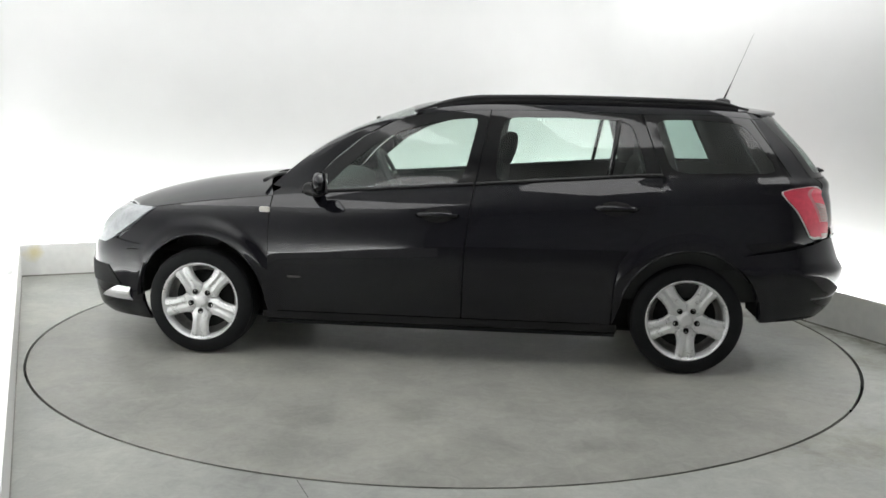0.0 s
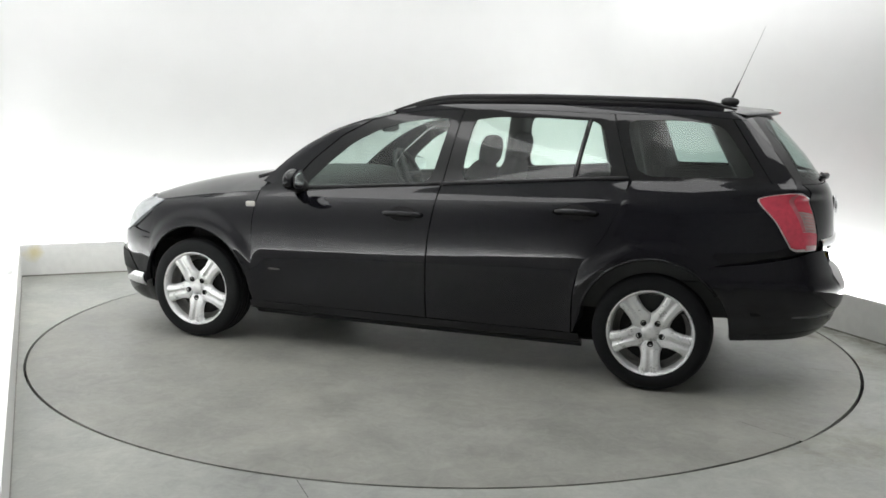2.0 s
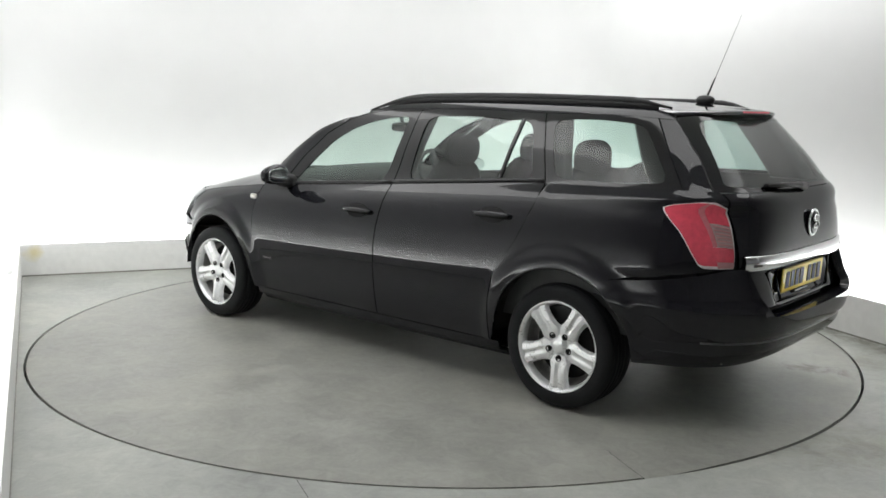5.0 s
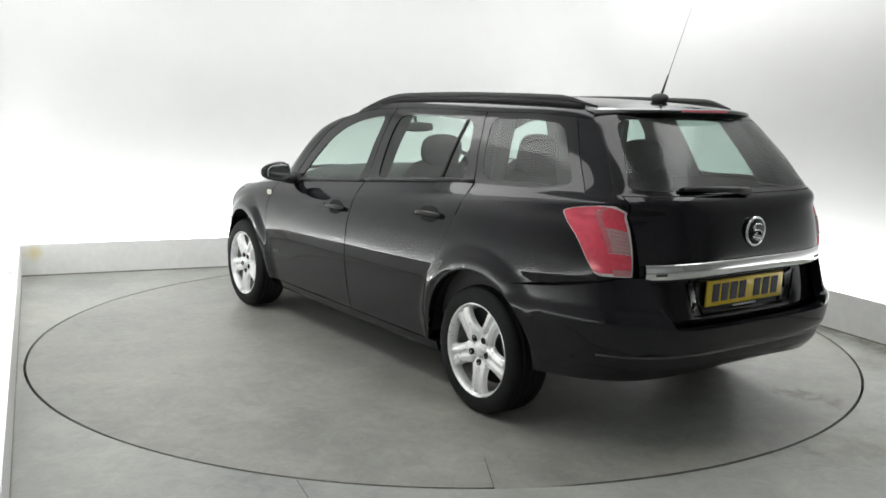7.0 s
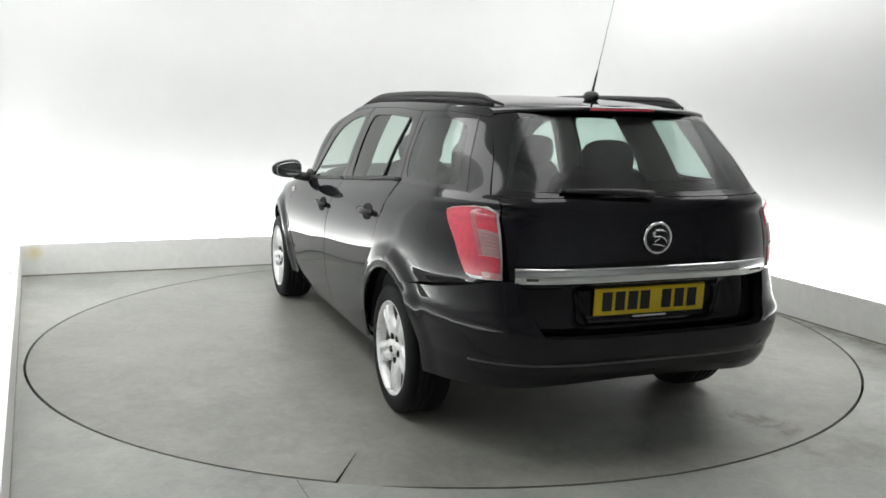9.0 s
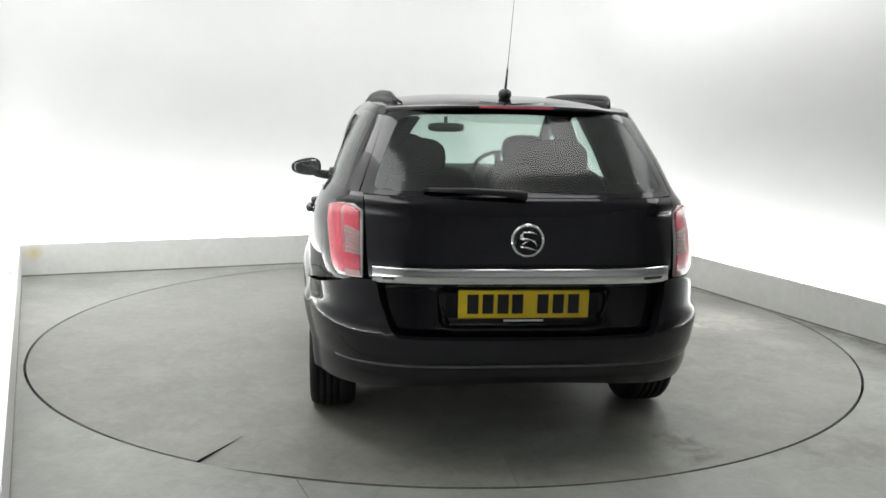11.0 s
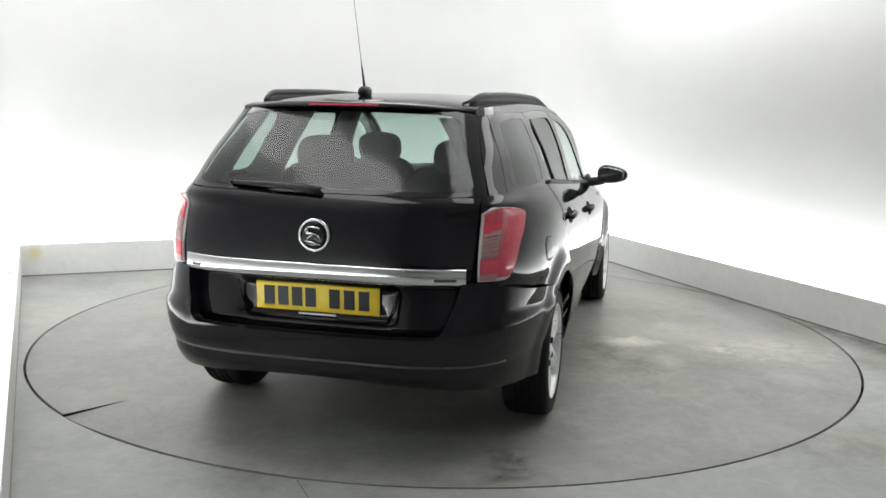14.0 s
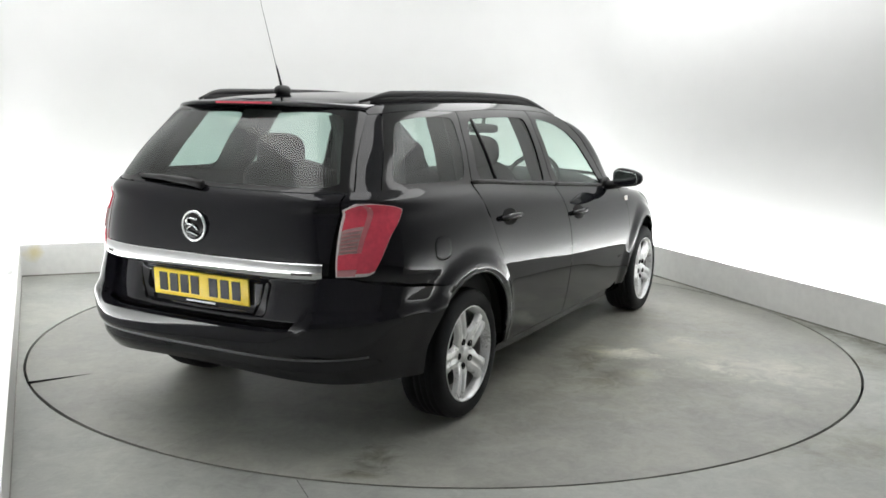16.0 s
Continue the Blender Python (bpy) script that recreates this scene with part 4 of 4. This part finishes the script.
def tail_light(s):
    """The lamp wraps round the corner: red outer lens, red and ribbed clear blocks beside the gate, clear foot, on a bright edge."""
    front = curve((0.758, -1.988), (0.813, -1.957), (0.905, -1.900), (0.985, -1.826), (1.006, -1.812), (1.024, -1.828), (1.042, -1.93))

    def place(f, v, grow):
        top = 1.041 - 0.026 * max(0.0, (f - 0.55) / 0.45) ** 2 - 0.030 * max(0.0, (0.30 - f) / 0.30) ** 2
        foot = 0.757 + 0.012 * max(0.0, (0.18 - f) / 0.18) ** 2
        z = lerp(foot, top, v)
        a, b = phi_of_x(front(z), z), phi_of_y(0.634, z)
        return round_tail(lerp(a, b, f), z, rear_x, grow + 0.004 * math.sin(math.pi * f))

    def field(va, vb, fa, fb, grow, n=10, m=12):
        return flip([[place(f, v, grow) for f in spread(fa, fb, m)] for v in spread(va, vb, n)], s)
    lamp = part("tail_light", sheet(field(-0.004, 1.0, 0.003, 1.008, 0.006, 20, 24), 0.02, away), M_CLEAR, car, "red and clear tail light with a bright edge")
    part("red_lens", sheet(field(0.045, 0.988, 0.020, 0.505, 0.012, 18), 0.008, away), M_RED, lamp, "red outer lens")
    part("lens_divider", sheet(field(0.338, 0.975, 0.507, 0.605, 0.0115, 12, 4), 0.008, away), M_ROSE, lamp)
    part("red_lens", sheet(field(0.693, 0.975, 0.607, 0.965, 0.012, 6), 0.008, away), M_RED, lamp)
    part("ribbed_lens", sheet(field(0.338, 0.69, 0.607, 0.968, 0.012), 0.008, away), M_SMOKE, lamp, "pale ribbed lens")
    part("red_lens", sheet(field(0.108, 0.335, 0.507, 0.972, 0.012, 5), 0.008, away), M_RED, lamp)
    part("clear_lens", sheet(field(0.012, 0.105, 0.507, 0.975, 0.012, 4), 0.008, away), M_PINK, lamp, "clear lower lens")
    for v in spread(0.38, 0.65, 5):
        pts = [place(f, v, 0.014) for f in spread(0.63, 0.95, 8)]
        part("lens_rib", tube(flip([pts], s)[0], 0.0028, 6), M_PINK, lamp)
    return lamp


def wing_mirror(s):
    m = Matrix.Translation((0.665, s * 0.944, 1.003)) @ Matrix.Rotation(radians(7 * s), 4, "Z")

    def tapered(size, power, shift=0.0):
        bm = blob(size, Matrix(), power, 28, 16)
        for v in bm.verts:
            t = step(-0.11, 0.11, v.co.y * s)
            v.co = Vector((v.co.x * lerp(1.0, 0.80, t) - 0.012 * t + shift, v.co.y, v.co.z * lerp(1.0, 0.70, t) - 0.004 * t))
        bmesh.ops.transform(bm, matrix=m, verts=bm.verts)
        return bm
    mirror = part("wing_mirror", tapered((0.096, 0.204, 0.136), 2.5), M_PAINT, car, "black wing mirror")
    part("mirror_rim", tapered((0.012, 0.180, 0.114), 3.2, -0.039), M_TRIM, mirror)
    part("mirror_glass", tapered((0.006, 0.166, 0.101), 3.6, -0.0445), M_MIRROR, mirror, "silvered mirror glass")
    part("mirror_arm", tube([(0.71, s * 0.77, 0.940), (0.70, s * 0.82, 0.945), (0.69, s * 0.885, 0.958)], [0.036, 0.033, 0.030], 12, squash=0.9), M_TRIM, mirror)
    part("mirror_base", blob((0.15, 0.040, 0.080), Matrix.Translation((0.72, s * 0.772, 0.956)), 2.4), M_TRIM, mirror)


def roof_rail(s):
    pts = []
    for t in spread(0, 1, 30):
        x = lerp(0.19, -1.68, t)
        lift = 0.029 * step(-0.02, 0.20, t) * step(1.02, 0.90, t)
        edge = side_y(x, roof_side(x), True) - 0.006
        y = edge - lerp(0.040, 0.065, t)
        base = roof_side(x) + 0.006 + (roof_mid(x) - roof_side(x)) * (1 - (y / edge) ** 2.5)
        pts.append(Vector((x, s * y, base + lift)))
    rail = part("roof_rail", tube(pts, [0.0100 * (0.35 + 0.65 * step(0, 4, k) * step(30, 27, k)) for k in range(31)], 12, squash=1.5), M_TRIM, car, "black roof rail")
    low = [p - Vector((0, 0, 0.020)) for p in pts[2:-1]]
    part("rail_foot", tube(low, 0.0065, 10, squash=2.6), M_TRIM, rail)


def aerial():
    base = part("aerial", blob((0.10, 0.055, 0.052), Matrix.Translation((-1.625, 0, 1.484)), 2.3), M_TRIM, car, "thin roof aerial")
    part("aerial_mast", tube([(-1.632, 0, 1.50), (-1.668, 0, 1.592), (-1.672, 0, 1.60), (-1.786, 0, 1.900)], [0.0060, 0.0036, 0.0015, 0.0008], 8), M_TRIM, base)


def wheel(x, s, spin):
    """A wheel with its tyre, silver five-spoke trim and brake disc; its outer face looks to +y before it is turned."""
    hub = part("wheel", lathe([(0.19, -0.085), (0.198, -0.06), (0.190, -0.02), (0.150, 0.02), (0.05, 0.03), (0.001, 0.03)], 40), M_DARK, car, "wheel with a silver five-spoke trim")
    tyre = [(0.208, -0.10), (0.235, -0.106), (0.26, -0.106), (0.286, -0.100), (0.297, -0.088), (0.3025, -0.07)]
    for k in (-0.045, -0.015, 0.015, 0.045):
        tyre += [(0.304, k - 0.010), (0.304, k + 0.010), (0.298, k + 0.0115), (0.298, k + 0.0185)]
    tyre += [(0.3025, 0.07), (0.297, 0.088), (0.286, 0.100), (0.26, 0.106), (0.236, 0.106), (0.220, 0.099), (0.206, 0.07)]
    part("tyre", lathe(tyre, 72), M_RUBBER, hub, "worn black tyre")
    part("rim_flange", lathe([(0.198, 0.046), (0.203, 0.070), (0.207, 0.084), (0.2115, 0.0935), (0.217, 0.100), (0.221, 0.1035), (0.224, 0.099)], 72), M_SILVER, hub, "silver rim edge")
    part("rim_barrel", lathe([(0.197, 0.060), (0.193, 0.030), (0.184, 0.004), (0.150, -0.004), (0.138, 0.0)], 60), M_BARREL, hub, "dull grey dish behind the spokes")
    part("brake_disc", lathe([(0.001, 0.010), (0.07, 0.018), (0.13, 0.018), (0.135, 0.010)], 40), M_STEEL, hub)
    # five broad straight-edged spokes that flow together at the hub, each with a groove along it
    half_spoke = curve((0.040, 0.030), (0.070, 0.0505), (0.085, 0.0590), (0.097, 0.0550), (0.112, 0.0500), (0.140, 0.0485), (0.175, 0.0520), (0.200, 0.0590), (0.216, 0.0720))
    for k in range(5):
        rows = []
        for t in spread(0, 1, 18):
            r = lerp(0.040, 0.216, t)
            half = half_spoke(r)
            rise = lerp(0.072, 0.090, math.sin(t * math.pi * 0.5)) + 0.006 * math.sin(t * math.pi)
            row = []
            for v in spread(-1, 1, 20):
                a = abs(v)
                groove = -0.010 * (1 - step(0.10, 0.30, a)) * step(0.22, 0.40, t)
                crown = -0.004 * step(0.35, 0.80, a)
                edge = -0.022 * step(0.80, 1.0, a)
                row.append(Vector((v * half, rise + groove + crown + edge, math.sqrt(max(1e-6, r * r - (v * half * 0.6) ** 2)))))
            rows.append(row)
        bm = sheet(rows, 0.02, lambda p: Vector((0, 1, 0)))
        bmesh.ops.transform(bm, matrix=Matrix.Rotation(2 * math.pi * k / 5, 4, "Y"), verts=bm.verts)
        part("spoke", bm, M_SILVER, hub)
        w = 2 * math.pi * k / 5
        # a raised dark disc stands in for the shaded bolt hole
        bm = lathe([(0.0155, 0.0), (0.0155, 0.0105), (0.0125, 0.0120), (0.010, 0.006), (0.001, 0.006)], 14)
        bmesh.ops.transform(bm, matrix=Matrix.Rotation(w, 4, "Y") @ Matrix.Translation((0, 0.0725, 0.060)), verts=bm.verts)
        part("bolt_hole_shade", bm, M_DARK, hub)
    part("hub_cap", lathe([(0.001, 0.086), (0.024, 0.085), (0.033, 0.081), (0.038, 0.074), (0.055, 0.070), (0.076, 0.064), (0.077, 0.05)], 36), M_SILVER, hub, "silver centre cap")
    hub.matrix_basis = Matrix.Translation((x, s * (0.772 if x > 0 else 0.752), WHEEL_Z)) @ (Matrix() if s > 0 else Matrix.Rotation(math.pi, 4, "Z")) @ Matrix.Rotation(radians(spin), 4, "Y")
    return hub


def number_plate():
    """A yellow rear plate; its characters are plain dark bars."""
    m = Matrix.Translation((-2.178, 0, 0.662)) @ Matrix.Rotation(radians(-3), 4, "Y")
    plate = part("number_plate", slab((0.010, 0.525, 0.114), m, 0.004), M_YELLOW, car, "yellow plate with plain dark bars")
    for k, y in enumerate((0.205, 0.145, 0.085, 0.027, -0.075, -0.137, -0.199)):
        part("bar", slab((0.003, 0.044, 0.078), m @ Matrix.Translation((-0.0065, y, 0.002))), M_INK, plate, smooth=False)
    part("maker_bar", slab((0.003, 0.16, 0.008), m @ Matrix.Translation((-0.0045, 0.0, -0.066))), M_CLEAR, plate, smooth=False)
    return plate


def seats():
    for y in (0.36, -0.36):
        seat = part("front_seat", blob((0.50, 0.50, 0.17), Matrix.Translation((0.10, y, 0.62)), 3.2), M_CLOTH, car, "dark grey cloth front seat")
        part("backrest", blob((0.14, 0.47, 0.60), Matrix.Translation((-0.22, y, 0.84)) @ Matrix.Rotation(radians(-16), 4, "Y"), 3.0), M_CLOTH, seat)
        part("headrest", blob((0.10, 0.265, 0.18), Matrix.Translation((-0.33, y, 1.180)) @ Matrix.Rotation(radians(-10), 4, "Y"), 2.8), M_CLOTH, seat)
        for d in (0.05, -0.05):
            part("headrest_post", tube([(-0.30, y + d, 1.05), (-0.325, y + d, 1.13)], 0.007, 8), M_STEEL, seat)
    bench = part("rear_seat", blob((0.50, 1.24, 0.18), Matrix.Translation((-0.80, 0, 0.66)), 4.0, 32), M_CLOTH, car, "dark grey cloth rear bench")
    for y, w in ((0.33, 0.60), (-0.33, 0.60)):
        part("backrest", blob((0.13, w, 0.56), Matrix.Translation((-1.13, y, 0.865)) @ Matrix.Rotation(radians(-14), 4, "Y"), 4.0), M_CLOTH, bench)
        part("headrest", blob((0.10, 0.30, 0.20), Matrix.Translation((-1.20, y * 1.08, 1.175)), 2.8), M_CLOTH, bench)


def cabin():
    part("dashboard", blob((0.46, 1.34, 0.30), Matrix.Translation((0.80, 0, 0.875)), 3.4, 32), M_CABIN, car, "dark plastic dashboard")
    rows = []
    for k in range(25):
        a = 2 * math.pi * k / 24
        rows.append([Vector(((0.185 + 0.015 * math.cos(b)) * math.cos(a), (0.185 + 0.015 * math.cos(b)) * math.sin(a), 0.015 * math.sin(b))) for b in (2 * math.pi * j / 10 for j in range(10))])
    bm = sheet(rows, 0, None, closed=True)
    tube([(-0.18, 0, 0), (0, 0, -0.02), (0.18, 0, 0)], 0.022, 8, bm)
    tube([(0, -0.18, 0), (0, 0, -0.02)], 0.02, 8, bm)
    bmesh.ops.transform(bm, matrix=Matrix.Translation((0.47, -0.36, 0.955)) @ Matrix.Rotation(radians(-64), 4, "Y"), verts=bm.verts)
    part("steering_wheel", bm, M_CABIN, car, "black steering wheel")
    part("cabin_mirror", blob((0.035, 0.245, 0.062), Matrix.Translation((0.46, 0.008, 1.288)), 3.4), M_CABIN, car, "interior mirror")
    part("cabin_mirror_stalk", tube([(0.47, 0.008, 1.29), (0.50, 0.008, 1.355)], 0.012, 8), M_CABIN, car)
    for s in (1, -1):
        # inner linings of doors and pillars
        rows = [[Vector((x, s * (side_y(x, z, True) - 0.075), z)) for x in spread(0.80, -1.95, 30)] for z in spread(0.40, 0.97, 8)]
        rows.append([Vector((x, s * (side_y(x, belt(x)) - 0.055), belt(x) + 0.0)) for x in spread(0.80, -1.95, 30)])
        part("door_lining", sheet(rows, 0, None), M_CABIN, car)
        for a, b, w, deep in (((-0.17, 1.02), (-0.255, 1.40), 0.068, 0.095), ((-1.19, 1.07), (-1.09, 1.40), 0.098, 0.13), ((-1.86, 1.08), (-1.69, 1.38), 0.14, 0.11)):
            rows = []
            for t in spread(0, 1, 8):
                x, z = lerp(a[0], b[0], t), lerp(a[1], b[1], t)
                rows.append([Vector((x + d * w, s * (side_y(x + d * w, z, True) - 0.022 - deep * math.sqrt(1 - d ** 4)), z)) for d in spread(-1, 1, 12)])
            part("pillar_lining", sheet(rows, 0.01, None), M_CABIN, car)
    part("load_cover", slab((0.70, 1.20, 0.03), Matrix.Translation((-1.60, 0, 0.98)), 0.01), M_CABIN, car, "dark roller cover over the boot")


def small_parts():
    for s in (1, -1):
        m = Matrix.Translation((0.998, s * (side_y(0.998, 0.838) + 0.003), 0.838))
        lamp = part("side_repeater", blob((0.062, 0.014, 0.034), m, 4.0, 16, 8), M_AMBER, car, "clear side repeater")
        m = Matrix.Translation((0.825, s * (side_y(0.825, 0.47) + 0.001), 0.468))
        part("wing_badge", slab((0.075, 0.003, 0.010), m, 0.001), M_STEEL, car, "small grey badge")
        # a bright lip round each wheel arch
        for axle in (FRONT, -AXLE):
            pts = []
            for w in spread(radians(40 if axle > 0 else 8), radians(172 if axle > 0 else 146), 30):
                x, z = axle + ARCH * math.cos(w), HUB_Z + ARCH * math.sin(w)
                pts.append(Vector((x, s * (side_y(x, z) - 0.004), z)))
            part("arch_lip", tube(pts, 0.007, 8), M_PAINT, car)
    # fuel flap on the right-hand flank, in its narrow dark joint
    cx, cz = -1.600, 0.828

    def flap(r, grow):
        return [flank(cx + 0.056 * r * math.copysign(abs(math.cos(w)) ** 0.7, math.cos(w)), cz + 0.050 * r * math.copysign(abs(math.sin(w)) ** 0.7, math.sin(w)), grow) for w in (2 * math.pi * k / 32 for k in range(32))]
    ob = part("fuel_flap", sheet(flip([flap(r, g) for r, g in ((0.02, 0.0022), (0.7, 0.0022), (0.95, 0.0022), (1.0, 0.0016))], -1), 0, away, closed=True), M_PAINT, car)
    part("flap_joint", sheet(flip([flap(1.0, 0.0012), flap(1.045, 0.0012)], -1), 0, away, closed=True), M_DARK, ob)


def build_car():
    shell()
    for s in (1, -1):
        for front in (True, False):
            door(s, front)
        fender(s)
        quarter(s)
        sill(s)
        greenhouse(s)
        tail_light(s)
        wing_mirror(s)
        roof_rail(s)
    tailgate()
    rear_bumper()
    front_bumper()
    aerial()
    wheel(FRONT, 1, 32)
    wheel(-AXLE, 1, 38)
    wheel(FRONT, -1, 30)
    wheel(-AXLE, -1, 20)
    number_plate()
    seats()
    cabin()
    small_parts()


build_car()


def motions():
    """The turntable turns clockwise at an even pace and carries the car round with it."""
    disc_rows, car_rows = [], []
    for i in range(33):
        t = i * 0.5
        turn = Matrix.Rotation(radians(174.5 - 7.06 * t), 4, "Z")
        disc_rows.append((t, Matrix.Translation(PIVOT) @ turn))
        car_rows.append((t, turn @ Matrix.Translation((-0.06, -0.055, 0))))
    walk(turntable, disc_rows)
    walk(car, car_rows)


motions()
